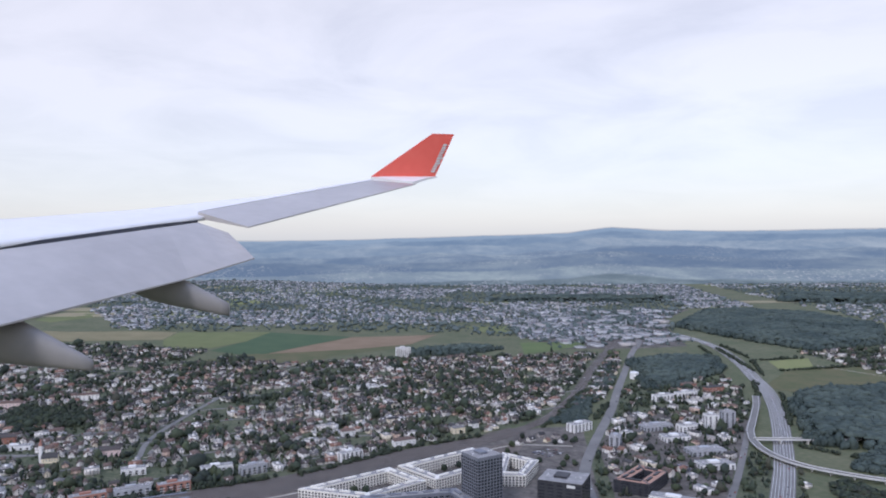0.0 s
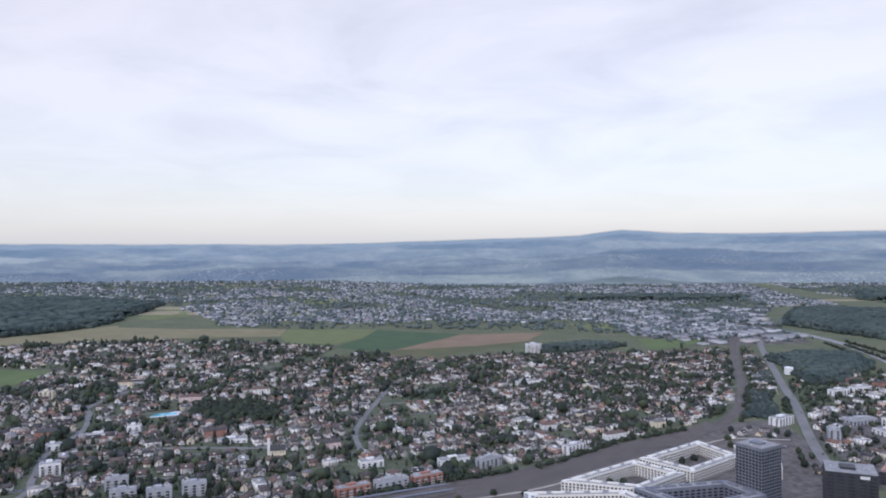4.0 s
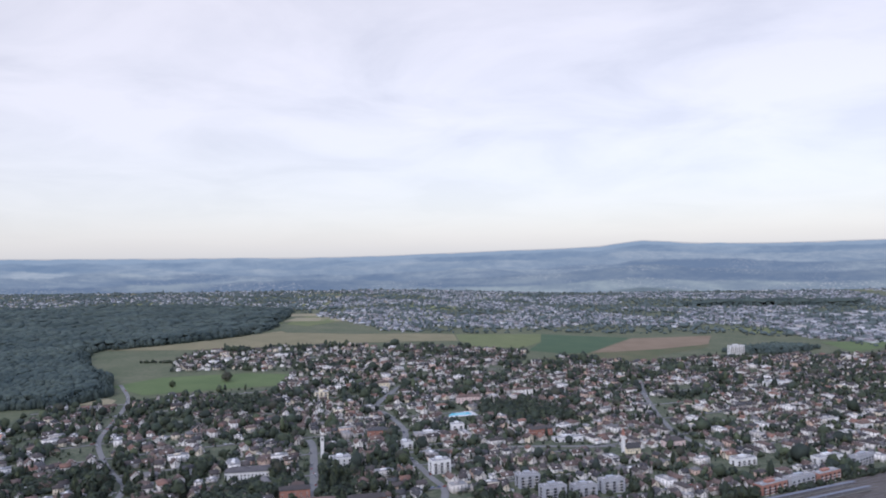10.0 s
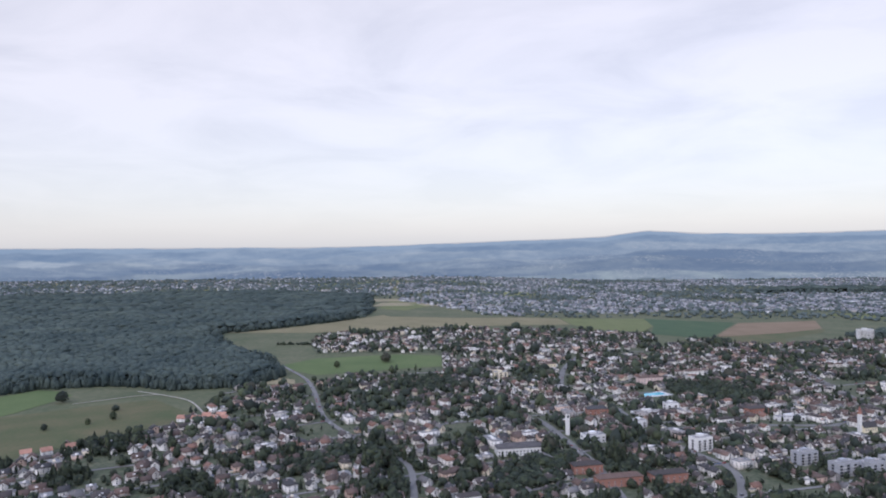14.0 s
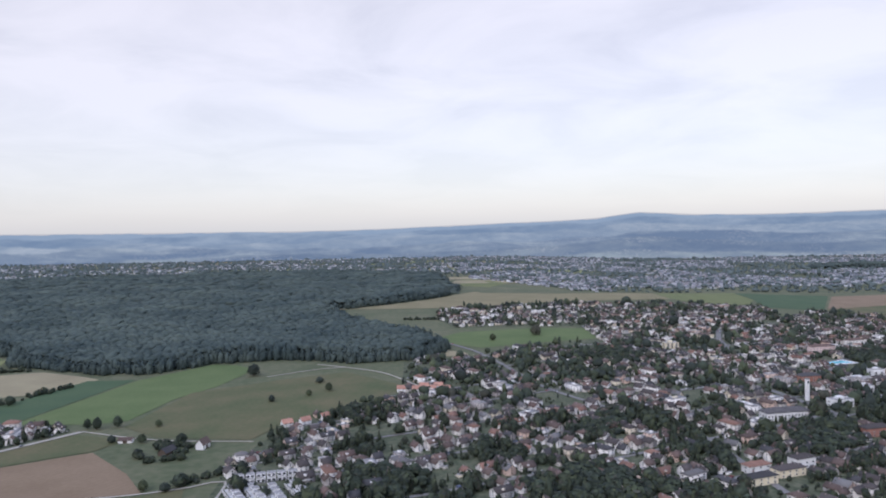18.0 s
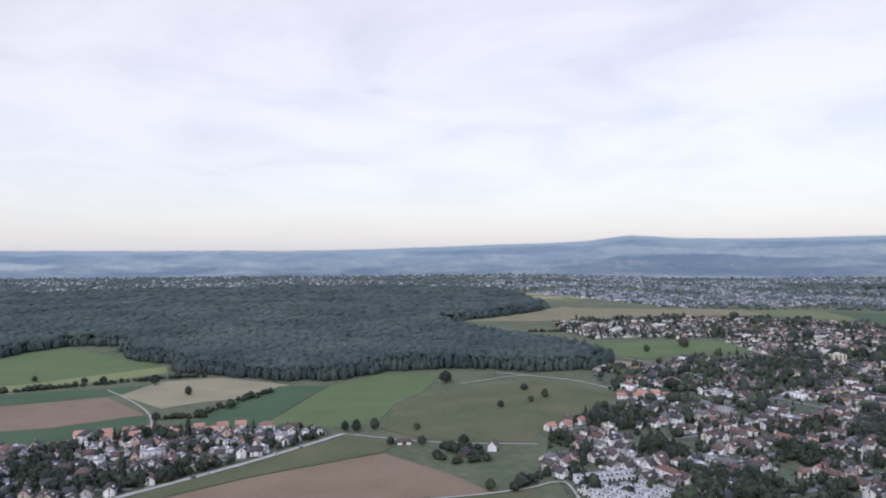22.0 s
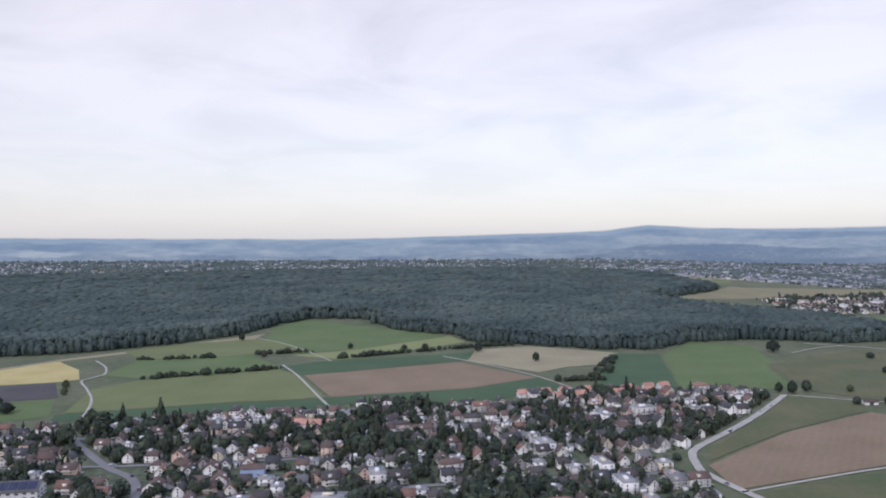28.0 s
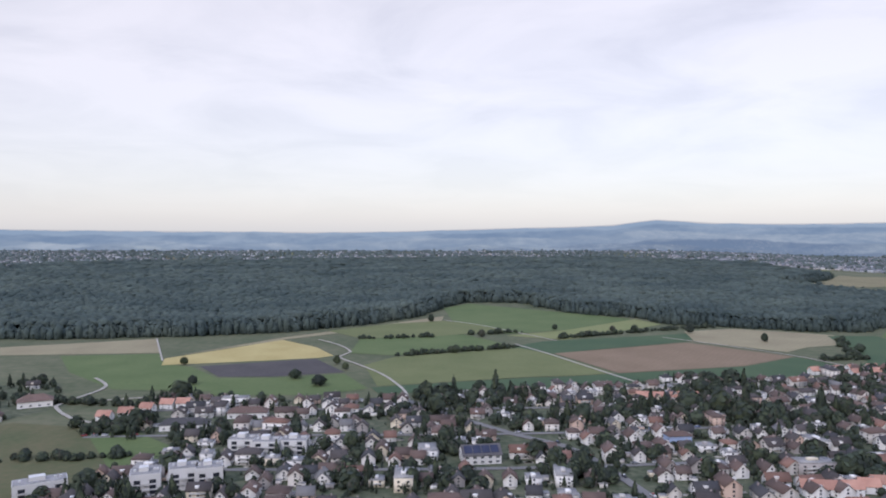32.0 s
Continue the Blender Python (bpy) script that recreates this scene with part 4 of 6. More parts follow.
def canopy(rad, jitter, seed, squash, centre):
    """The upper half of a lump, for crowns that close to a roof of leaves."""
    v, f = lump(rad, jitter, seed, squash, centre)
    low = centre[2] - 0.25 * rad * squash
    f = [q for q in f if max(v[i][2] for i in q) > low]
    used = sorted({i for q in f for i in q})
    return [v[i] for i in used], [tuple(used.index(i) for i in q) for q in f]


def mass(seed, sub, wide, low, high, rough):
    """One leafy body with bays and bulges."""
    r = random.Random(seed)
    o = Vector((r.uniform(0, 50), r.uniform(0, 50), r.uniform(0, 50)))
    bm = bmesh.new()
    bmesh.ops.create_icosphere(bm, subdivisions=sub, radius=1)
    v = []
    for q in bm.verts:
        c = q.co
        k = 1 + rough * noise.noise(c * 1.6 + o) + rough * 0.7 * noise.noise(c * 3.9 + o) + r.uniform(-0.2, 0.2)
        taper = 1 - 0.25 * c.z
        v.append((c.x * wide * k * taper, c.y * wide * k * taper, (low + high) / 2 + c.z * (high - low) / 2 * k))
    f = [tuple(w.index for w in q.verts) for q in bm.faces]
    bm.free()
    return v, f


def leafy(seed, tall=False, sub=1, leaves=110, size=0.1, foot=0.16):
    """A crown of unit width and height: a ragged core with small sprays of leaves standing off it."""
    r = random.Random(seed)
    wide, low, high = (0.27, 0.06, 0.95) if tall else (0.38, foot, 0.94)
    core = mass(seed, sub, wide, low, high, 0.55)
    V, F = [], []
    for k in range(leaves):
        h = 1 - 2 * (k + 0.5) / leaves
        a = k * 2.39996 + r.uniform(-0.3, 0.3)
        g = math.sqrt(max(0.0, 1 - h * h))
        d = Vector((g * math.cos(a), g * math.sin(a), h))
        reach = 1.0 + 0.32 * noise.noise(d * 2.6 + Vector((seed, 0, 0))) + r.uniform(-0.1, 0.2)
        taper = 1 - (0.75 if tall else 0.2) * d.z
        c = Vector((d.x * wide * reach * taper, d.y * wide * reach * taper, (low + high) / 2 + d.z * (high - low) / 2 * min(reach, 1.12)))
        u = d.cross(Vector((r.uniform(-1, 1), r.uniform(-1, 1), r.uniform(-1, 1)))).normalized()
        w = (d + Vector((r.uniform(-0.7, 0.7), r.uniform(-0.7, 0.7), r.uniform(-0.2, 0.9)))).normalized().cross(u)
        p, q = size * r.uniform(0.6, 1.3), size * r.uniform(0.5, 1.0)
        n = len(V)
        V += [c - u * p - w * q * 0.5, c + u * p * 0.4 - w * q, c + u * p + w * q * 0.4, c - u * p * 0.3 + w * q]
        F.append((n, n + 1, n + 2, n + 3))
    return [core, (V, F)]


def far_crown(seed, tall=False):
    """The same crown with fewer faces, for trees a kilometre off."""
    return [mass(seed, 1, 0.34 if tall else 0.44, 0.08 if tall else 0.16, 0.98, 0.6)]


def tidy(S, m=0):
    return [(v, f, m) for v, f in S]


TREE_TPL = [template(tidy(leafy(s, False, 1, 66, 0.125))) for s in range(5)] + [template(tidy(leafy(s, True, 1, 66, 0.11))) for s in (11, 12)]
SHRUB_TPL = [template(tidy(leafy(40 + s, False, 1, 45, 0.15))) for s in range(4)]
FLAT_TPL = [template(tidy([canopy(0.5, 0.26, 90 + s, 0.36, (0, 0, 0.78))])) for s in range(6)]
LITE_TPL = [template(tidy(far_crown(s))) for s in range(5)] + [template(tidy(far_crown(s, True))) for s in (11, 12)]
DOT_TPL = [template(tidy([lump(0.5, 0.3, 30 + s, 0.8, (0, 0, 0.45), 0)])) for s in range(6)]
EDGE_TPL = [template(tidy(leafy(60 + s, False, 1, 36, 0.14, -0.12))) for s in range(6)]


def tree_proto(seed, tall):
    e = new("tree")
    t = []
    for k in range(6):
        a = k * math.pi / 3
        t += [(0.035 * math.cos(a), 0.035 * math.sin(a), -0.06), (0.016 * math.cos(a), 0.016 * math.sin(a), 0.6)]
    f = [(2 * k, (2 * k + 2) % 12, (2 * k + 3) % 12, 2 * k + 1) for k in range(6)]
    limbs = [(t, f)]
    for k in range(0 if tall else 4):
        a = k * 1.7
        p, q = Vector((0, 0, 0.3 + 0.05 * k)), Vector((0.25 * math.cos(a), 0.25 * math.sin(a), 0.6 + 0.04 * k))
        limbs.append(([p + Vector((0.012, 0, 0)), p + Vector((-0.006, 0.01, 0)), p + Vector((-0.006, -0.01, 0)), q], [(0, 1, 3), (1, 2, 3), (2, 0, 3)]))
    part("trunk", *merge(*limbs), "bark", e)
    part("crown", *merge(*leafy(seed, tall, 2, 200, 0.085)), "leaves", e)
    return e


# ---- spread of houses and trees over the quarters ----
INDUSTRY = [(300, 1980), (520, 1980), (700, 2050), (760, 2600), (1000, 3000), (500, 3000), (200, 2350)]
QUARTERS = [
    (TOWN_A, 28, 17, 20.5, 0.86, (0.24, 0.2, 0.12, 0.1, 0.09, 0.05, 0.06, 0.05, 0.04, 0.04, 0.01)),
    (TOWN_A_NORTH, 12, 18, 23, 0.8, (0.2, 0.2, 0.1, 0.1, 0.1, 0.1, 0.05, 0.07, 0.05, 0.02, 0.01)),
    (TOWN_B, 8, 15.4, 19.0, 0.80, (0.2, 0.2, 0.14, 0.06, 0.08, 0.16, 0.05, 0.03, 0.03, 0.02, 0.03)),
    (FARM, 20, 24, 30, 0.5, (0.2, 0.2, 0.2, 0.1, 0.1, 0.0, 0.1, 0.0, 0.0, 0.05, 0.05)),
    (EAST, 35, 27, 31, 0.72, (0.12, 0.14, 0.04, 0.1, 0.14, 0.1, 0.05, 0.15, 0.16, 0, 0)),
    (FAR_3, 15, 24, 32, 0.7, (0.2, 0.2, 0.1, 0.1, 0.1, 0.1, 0.05, 0.05, 0.05, 0.05, 0)),
    (INDUSTRY, 30, 52, 56, 0.75, (0, 0.05, 0, 0, 0.05, 0.25, 0, 0.05, 0.6, 0, 0)),
    (FAR_1, 20, 22, 27, 0.74, (0.1, 0.2, 0.05, 0.1, 0.15, 0.05, 0.05, 0.15, 0.15, 0, 0)),
    (FAR_2, 40, 29, 36, 0.66, (0.1, 0.15, 0.05, 0.1, 0.15, 0.1, 0.0, 0.15, 0.2, 0, 0)),
    (FAR_4, 5, 33, 40, 0.62, (0.1, 0.15, 0.05, 0.1, 0.15, 0.1, 0.0, 0.15, 0.2, 0, 0)),
]
NEAR_HOUSES = {0: 34, 2: 62}      # how many of the quarter's southernmost houses stand singly
NEAR_TREES = {0: 50, 2: 100}
protos, tree_protos = {}, {}
HX, HY = [], []
far_wood = []
for qi, (poly, angle, along, deep, share, odds) in enumerate(QUARTERS):
    before = len(STREETS)
    if qi in (0, 1, 2, 5):
        streets(poly, angle, along, deep)
        LINES += [(s, 0.5) for s in STREETS[before:]]
    x, y, turn = lots(poly, angle, along, deep, share)
    far = qi >= 6
    if qi < 4:
        k = np.array([noise.noise((a / 75, b / 75, 7.7)) for a, b in zip(x, y)]) > (-0.34 if qi != 2 else -0.66)
        x, y, turn = x[k], y[k], turn[k]
    if far:
        nz = np.array([noise.noise((a / 420, b / 420, 1.7)) for a, b in zip(x, y)])
        k = nz > (-0.16 if qi != 6 else -1)
        x, y, turn = x[k], y[k], turn[k]
    kinds = rng.choice(len(HOUSE_KINDS), len(x), p=np.array(odds) / sum(odds))
    order = np.argsort(y - 0.21 * x)
    single = set(order[:NEAR_HOUSES.get(qi, 0)].tolist())
    big = 1.9 if qi == 6 else 0.84 if far else 0.8 if qi == 2 else 0.82
    sx, sy, sz = (rng.uniform(0.88, 1.15, len(x)) * big for _ in range(3))
    z = ground_z(x, y)
    pile = Pile()
    rest = np.array([i not in single for i in range(len(x))], bool)
    for k in range(len(HOUSE_KINDS)):
        s = rest & (kinds == k)
        pile.add((FAR_TPL if far else TPL)[k], x[s], y[s], z[s] + 0.1, turn[s], sx[s], sy[s], sz[s] * (0.45 if qi == 6 else 0.75 if far else 0.95))
    if rest.any():
        # far quarters take the colours with haze mixed in
        ob = pile.done("houses", ["wall_hazed" if far else "wall_mixed", "roof_hazed" if far else "roof_mixed", "window_glass", "roof_gravel", "chimney_stone", "balcony_concrete"])
        tagged(ob, "dense quarter of plastered houses under dark tiled roofs", "houses", kind="stuff")
    for i in sorted(single):
        k = int(kinds[i])
        m = at(x[i], y[i], math.degrees(turn[i]), 0.1)
        v = float(np.clip(sx[i] / 0.82, 0.9, 1.12))
        if k not in protos:
            protos[k] = house_proto(k)
            protos[k].matrix_basis = m @ Matrix.Diagonal((0.82, 0.82, 0.78, 1))
        else:
            copy_thing(protos[k], m @ Matrix.Scale(v, 4))
    HX.append(x), HY.append(y)
    # garden trees and hedges between the houses
    P = np.array(poly, float)
    lo, hi = P.min(0), P.max(0)
    area = (hi - lo).prod()
    n = int(area / (600 if far else 130 if qi == 4 else 31 if qi == 2 else 58 if qi == 1 else 46))
    tx, ty = rng.uniform(lo[0], hi[0], n), rng.uniform(lo[1], hi[1], n)
    keep = inside(tx, ty, poly)
    if not far and qi != 4:
        clump = np.array([noise.noise((a / 55, b / 55, 3.3)) for a, b in zip(tx, ty)])
        keep &= rng.random(n) < np.clip(0.52 + 1.3 * clump, 0.12, 1)
    else:
        clump = np.zeros(n)
    tx, ty, clump = tx[keep], ty[keep], clump[keep]
    cell = set(zip((x // 9).astype(int).tolist(), (y // 9).astype(int).tolist()))
    keep = np.array([(int(a // 9), int(b // 9)) not in cell for a, b in zip(tx, ty)], bool)
    for line, width in LINES:
        keep &= away(tx, ty, line, width / 2 + 3)
    for lx, ly, lr in LANDMARKS:
        keep &= np.hypot(tx - lx, ty - ly) > lr * 0.7
    tx, ty, clump = tx[keep], ty[keep], clump[keep]
    hgt = (rng.gamma(4.5, 1.25, len(tx)) + 1.5) * np.clip(1 + 0.7 * clump, 0.8, 1.4)
    wid = hgt * rng.uniform(0.75, 1.15, len(tx))
    if qi == 2:
        hgt, wid = hgt * 0.9, wid * 0.95
    if far:
        hgt, wid = hgt * 1.2, wid * 1.7
    tk = rng.choice(7, len(tx), p=[0.15, 0.15, 0.15, 0.14, 0.13, 0.14, 0.14])
    wid = np.where(tk > 4, hgt * 0.62, wid)
    hgt = np.where(tk > 4, hgt * 1.35, hgt)
    order = np.argsort(ty - 0.21 * tx)
    single = set(order[:NEAR_TREES.get(qi, 0)].tolist())
    rest = np.array([i not in single for i in range(len(tx))], bool)
    tz = ground_z(tx, ty)
    ang = rng.uniform(0, 6.28, len(tx))
    pile = Pile()
    plain = ty > 860
    for k in range(7):
        for s, tpl in ((rest & (tk == k) & plain, LITE_TPL[k]), (rest & (tk == k) & ~plain, TREE_TPL[k])):
            pile.add((DOT_TPL[k % 6] if far else tpl), tx[s], ty[s], tz[s] - 0.05 * hgt[s], ang[s], wid[s], wid[s], hgt[s])
    tagged(pile.done("garden_trees", ["leaves_hazed" if far else "leaves_mixed"]), "dark green garden trees and hedges between houses", "trees", kind="stuff")
    for i in sorted(single):
        m = at(tx[i], ty[i], math.degrees(ang[i])) @ Matrix.Diagonal((wid[i], wid[i], hgt[i], 1))
        k = int(tk[i])
        if k not in tree_protos:
            tree_protos[k] = tagged(tree_proto(20 + k, k > 4), "slender dark conifer in a garden" if k > 4 else "broad leafy tree in a garden", "tree", "garden trees")
            first = tree_protos[k]
            first.matrix_basis = m
        else:
            c = copy_thing(tree_protos[k], Matrix())
            c.matrix_basis = m

YARDS = [(0, 2600), (2, 1600)]
SLAB, SHED = template([(*box(-0.5, 0.5, -0.5, 0.5, 0, 1), 0)]), template([(*box(-0.5, 0.5, -0.5, 0.5, 0, 0.9), 0), (*box(-0.54, 0.54, -0.54, 0.54, 0.9, 1.0), 1)])
slabs, sheds, borders = Pile(), Pile(), Pile()
for qi, most in YARDS:
    x, y = HX[qi], HY[qi]
    k = np.argsort(y - 0.21 * x)[:most]
    x, y = x[k], y[k]
    n = len(x)
    angle = radians(QUARTERS[qi][1])
    for _ in range(2):
        a = angle + rng.integers(0, 4, n) * math.pi / 2
        d = rng.uniform(6.5, 9, n)
        m = rng.random(n) < 0.6
        px, py = x + d * np.cos(a), y + d * np.sin(a)
        slabs.add(SLAB, px[m], py[m], ground_z(px, py)[m] + 0.1, a[m], rng.uniform(3, 7, m.sum()), rng.uniform(2, 4.5, m.sum()), np.full(m.sum(), 0.25))
    a = angle + rng.integers(0, 4, n) * math.pi / 2 + 0.5
    m = rng.random(n) < 0.45
    px, py = x + 8 * np.cos(a), y + 8 * np.sin(a)
    sheds.add(SHED, px[m], py[m], ground_z(px, py)[m], angle + 0 * a[m], rng.uniform(3, 6, m.sum()), rng.uniform(2.5, 4, m.sum()), rng.uniform(2.2, 3, m.sum()))
    for q in range(5):
        a = angle + rng.integers(0, 4, n) * math.pi / 2
        t = rng.uniform(-6, 6, n)
        px, py = x + 8.2 * np.cos(a) - t * np.sin(a), y + 8.2 * np.sin(a) + t * np.cos(a)
        h = rng.uniform(1.2, 2.8, n)
        borders.add(DOT_TPL[q], px, py, ground_z(px, py) - 0.2, a, np.full(n, 1.6), rng.uniform(2.5, 5, n), h)
tagged(slabs.done("patios", ["gravel_path"]), "pale paved patios and driveways between the gardens", "paving", kind="stuff")
tagged(sheds.done("garages", ["wall_mixed", "roof_gravel"]), "small flat-roofed garages and garden sheds", "garages", kind="stuff")
tagged(borders.done("garden_hedges", ["leaves_mixed"]), "clipped green hedges round house lots", "hedges", kind="stuff")
for s in STREETS:
    tagged(new("street", mesh_of("street", *ribbon(s[::2] + s[-1:], 4.6, 0.7), ["asphalt"])), "narrow grey residential street between gardens", "street", kind="structure")

# ---- woods ----
WOODS = [
    ([(-3600, 1000), (-2885, 957), (-2724, 992), (-2580, 1040), (-2482, 1120), (-2405, 1225), (-2370, 1345), (-2340, 1425), (-2240, 1440), (-2159, 1300), (-2058, 1225), (-2003, 1155), (-1927, 1118), (-1861, 1087), (-1758, 1085), (-1692, 1150), (-1620, 1168), (-1467, 1150), (-1370, 1165), (-1330, 1260), (-1390, 1360), (-1490, 1480), (-1540, 1560), (-1640, 1780), (-1580, 1800), (-1385, 2020), (-1330, 2200), (-1420, 2900), (-2000, 3200), (-2900, 3000), (-3900, 2600)], 9.5, 24),
    ([(623, 1324), (675, 1411), (872, 1455), (1350, 1470), (1300, 1000), (700, 1000), (540, 1098)], 10, 20),
    ([(440, 1769), (560, 1820), (660, 1790), (640, 1690), (610, 1620), (542, 1558), (465, 1470), (395, 1470), (420, 1640)], 9, 16),
    ([(760, 2411), (842, 2138), (954, 1890), (1205, 2011), (1412, 2382), (1386, 2725), (1161, 2947), (991, 2846)], 13, 22),
    ([(-725, 1250), (-600, 1260), (-560, 1170), (-640, 1110), (-690, 1140)], 9, 15),
    ([(540, 985), (640, 1070), (800, 1050), (760, 860), (640, 870)], 9, 12),
    ([(470, 900), (500, 930), (545, 850), (480, 820)], 9, 10),
    ([(620, 1250), (700, 1300), (640, 1130), (540, 1110), (590, 1200)], 9, 12),
    ([(172, 1220), (205, 1275), (262, 1420), (292, 1420), (262, 1300), (225, 1210)], 9, 9),
    ([(300, 1480), (350, 1640), (390, 1760), (410, 1740), (378, 1620), (330, 1480)], 9, 10),
    ([(-110, 1905), (-60, 1850), (60, 1870), (160, 1960), (60, 2010), (-80, 1900)], 10, 18),
    ([(-1150, 1200), (-1060, 1230), (-1010, 1150), (-1090, 1120)], 9, 15),
    ([(-970, 800), (-925, 830), (-905, 800), (-935, 735), (-990, 690), (-1000, 715)], 9, 14),
    ([(-1215, 650), (-1170, 650), (-1140, 610), (-1160, 590), (-1220, 610)], 9, 13),
    ([(-1205, 760), (-1150, 850), (-1120, 830), (-1165, 745)], 9, 14),
    ([(-1400, 640), (-1330, 660), (-1320, 600), (-1380, 585)], 9, 15),
    ([(-1270, 600), (-1200, 660), (-1130, 600), (-1210, 560)], 9, 14),
    ([(200, 3400), (900, 3300), (1100, 3500), (500, 3650)], 22, 26),
    ([(1500, 3300), (2600, 3000), (2900, 3500), (1700, 3700)], 22, 26),
]
for poly, step, tall in WOODS:
    P = np.array(poly, float)
    lo, hi = P.min(0), P.max(0)
    if step < 12 and (hi - lo).max() > 1000:
        bands = [(lo[1], 1350, step * 0.76), (1350, 1700, step), (1700, 2100, step * 1.4), (2100, hi[1], step * 2.1)]
    else:
        bands = [(lo[1], hi[1], step)]
    pile = Pile()
    for y0, y1, s in bands:
        u, v = np.meshgrid(np.arange(lo[0], hi[0], s), np.arange(y0, y1, s))
        u, v = u.ravel(), v.ravel()
        u, v = u + rng.normal(0, s * 0.28, u.shape), v + rng.normal(0, s * 0.28, u.shape)
        edge = np.array([noise.noise((a / 60, b / 60, 4.0)) for a, b in zip(u, v)]) * 16
        k = inside(u + edge, v + edge, poly)
        if s > 40:
            k &= np.array([noise.noise((a / 500, b / 260, 9.0)) for a, b in zip(u, v)]) > -0.15
        u, v = u[k], v[k]
        h = tall * rng.uniform(0.82, 1.12, len(u)) * (1 + 0.12 * np.sin(u / 70) * np.cos(v / 90))
        w = s * rng.uniform(1.6, 2.4, len(u))
        z = ground_z(u, v)
        kind = rng.integers(0, 6, len(u))
        deep = np.ones(len(u), bool)
        for du, dv in ((26, 0), (-26, 0), (0, 26), (0, -26)):
            deep &= inside(u + du, v + dv, poly)
        park = (hi - lo).max() < 200
        h = np.where(deep, h, h * rng.uniform(0.58, 0.98, len(u)))
        w = np.where(deep, w, w * rng.uniform(0.65, 1.1, len(u)))
        if park:
            h = h * rng.uniform(0.6, 1.1, len(u))
        for q in range(6):
            for m, tpl in ((deep & (kind == q), FLAT_TPL[q]), (~deep & (kind == q), EDGE_TPL[q])):
                pile.add(TREE_TPL[q] if park else tpl, u[m], v[m], z[m] - 0.05 * h[m], rng.uniform(0, 6.28, m.sum()), w[m], w[m], h[m])
    ob = pile.done("park_trees" if park else "woodland", ["leaves_mixed" if park else "forest_leaves_hazed"])
    if park:
        tagged(ob, "clump of dark leafy park trees", "trees", kind="stuff")
    else:
        ob.data.polygons.foreach_set("use_smooth", [True] * len(ob.data.polygons))
        tagged(ob, "dense dark green deciduous forest", "forest", kind="stuff")
# hedges and single trees in the fields: x, y, width, height
HEDGES = [((560, 1190), (650, 1420)), ((690, 1590), (735, 1760)), ((745, 1800), (752, 2000)), ((470, 1240), (545, 1370)), ((415, 1110), (470, 1240)), ((365, 1000), (405, 1090)), ((255, 1240), (300, 1350)), ((160, 1190), (215, 1290)), ((205, 1290), (270, 1440)), ((285, 1440), (345, 1640)), ((520, 1080), (600, 1000)), ((-190, 955), (-60, 1075)), ((-60, 1080), (60, 1145)), ((-400, 835), (-215, 945)), ((1010, 1790), (930, 1700)), ((598, 1400), (645, 1540)), ((690, 1640), (720, 1950)), ((530, 1330), (600, 1490)), ((660, 1800), (690, 1990)), ((740, 1640), (960, 1690)), ((880, 1800), (740, 1770)), ((-2461, 986), (-2366, 1007)), ((-2399, 852), (-2254, 925)), ((-2322, 1033), (-2246, 1055)), ((-1609, 703), (-1590, 680)), ((-1590, 680), (-1562, 690)), ((-1600, 720), (-1566, 708)), ((-1603, 728), (-1574, 735)), ((-2200, 1000), (-2010, 1105)), ((-2020, 1105), (-1960, 1118)), ((-1930, 850), (-1870, 860)), ((-1880, 870), (-1835, 1000)), ((-1600, 728), (-1560, 722)), ((-1300, 480), (-1240, 560)), ((-1535, 620), (-1500, 660)), ((-1440, 1600), (-1290, 1590)), ((-2700, 620), (-2580, 600)), ((-2600, 455), (-2520, 470))]
pile = Pile()
for (x0, y0), (x1, y1) in HEDGES:
    n = max(4, int(math.hypot(x1 - x0, y1 - y0) / 2.5))
    t = rng.random(n)
    x, y = x0 + (x1 - x0) * t + rng.normal(0, 2.2, n), y0 + (y1 - y0) * t + rng.normal(0, 2.2, n)
    h = rng.gamma(6, 0.7, n) + 1.2
    for q in range(4):
        m = np.arange(n) % 4 == q
        pile.add(SHRUB_TPL[q], x[m], y[m], ground_z(x[m], y[m]) - 0.1 * h[m], t[m] * 6, h[m] * 1.15, h[m] * 1.15, h[m])
tagged(pile.done("hedge", ["leaves_mixed"]), "ragged field hedge of shrubs and small trees", "hedge", kind="stuff")
SINGLES = [(-1604, 1062, 20, 17), (-1478, 960, 10, 11), (-1498, 935, 8, 8), (-1536, 905, 9, 9), (-1628, 800, 8, 8), (-1500, 1010, 12, 8), (-1690, 792, 11, 13), (-1672, 800, 11, 13), (-1702, 795, 9, 11), (-2010, 1060, 14, 14), (-1935, 985, 10, 12), (-2085, 1065, 12, 12), (-2115, 1070, 10, 9), (-1855, 905, 14, 11), (-2330, 880, 12, 10), (-2300, 1010, 11, 11), (-2195, 1085, 9, 9), (-2455, 800, 9, 10), (-2440, 770, 8, 8), (-2380, 1165, 11, 13), (-2480, 720, 14, 10), (-2450, 690, 16, 10), (-1560, 610, 9, 9), (-1541, 607, 10, 8), (-1580, 740, 12, 10), (-1620, 742, 10, 9), (-2570, 690, 10, 9), (-2620, 790, 10, 9), (-1650, 742, 9, 8), (-1180, 1385, 22, 18), (-1260, 1330, 12, 12), (-2100, 735, 10, 9), (-2300, 680, 13, 9)]
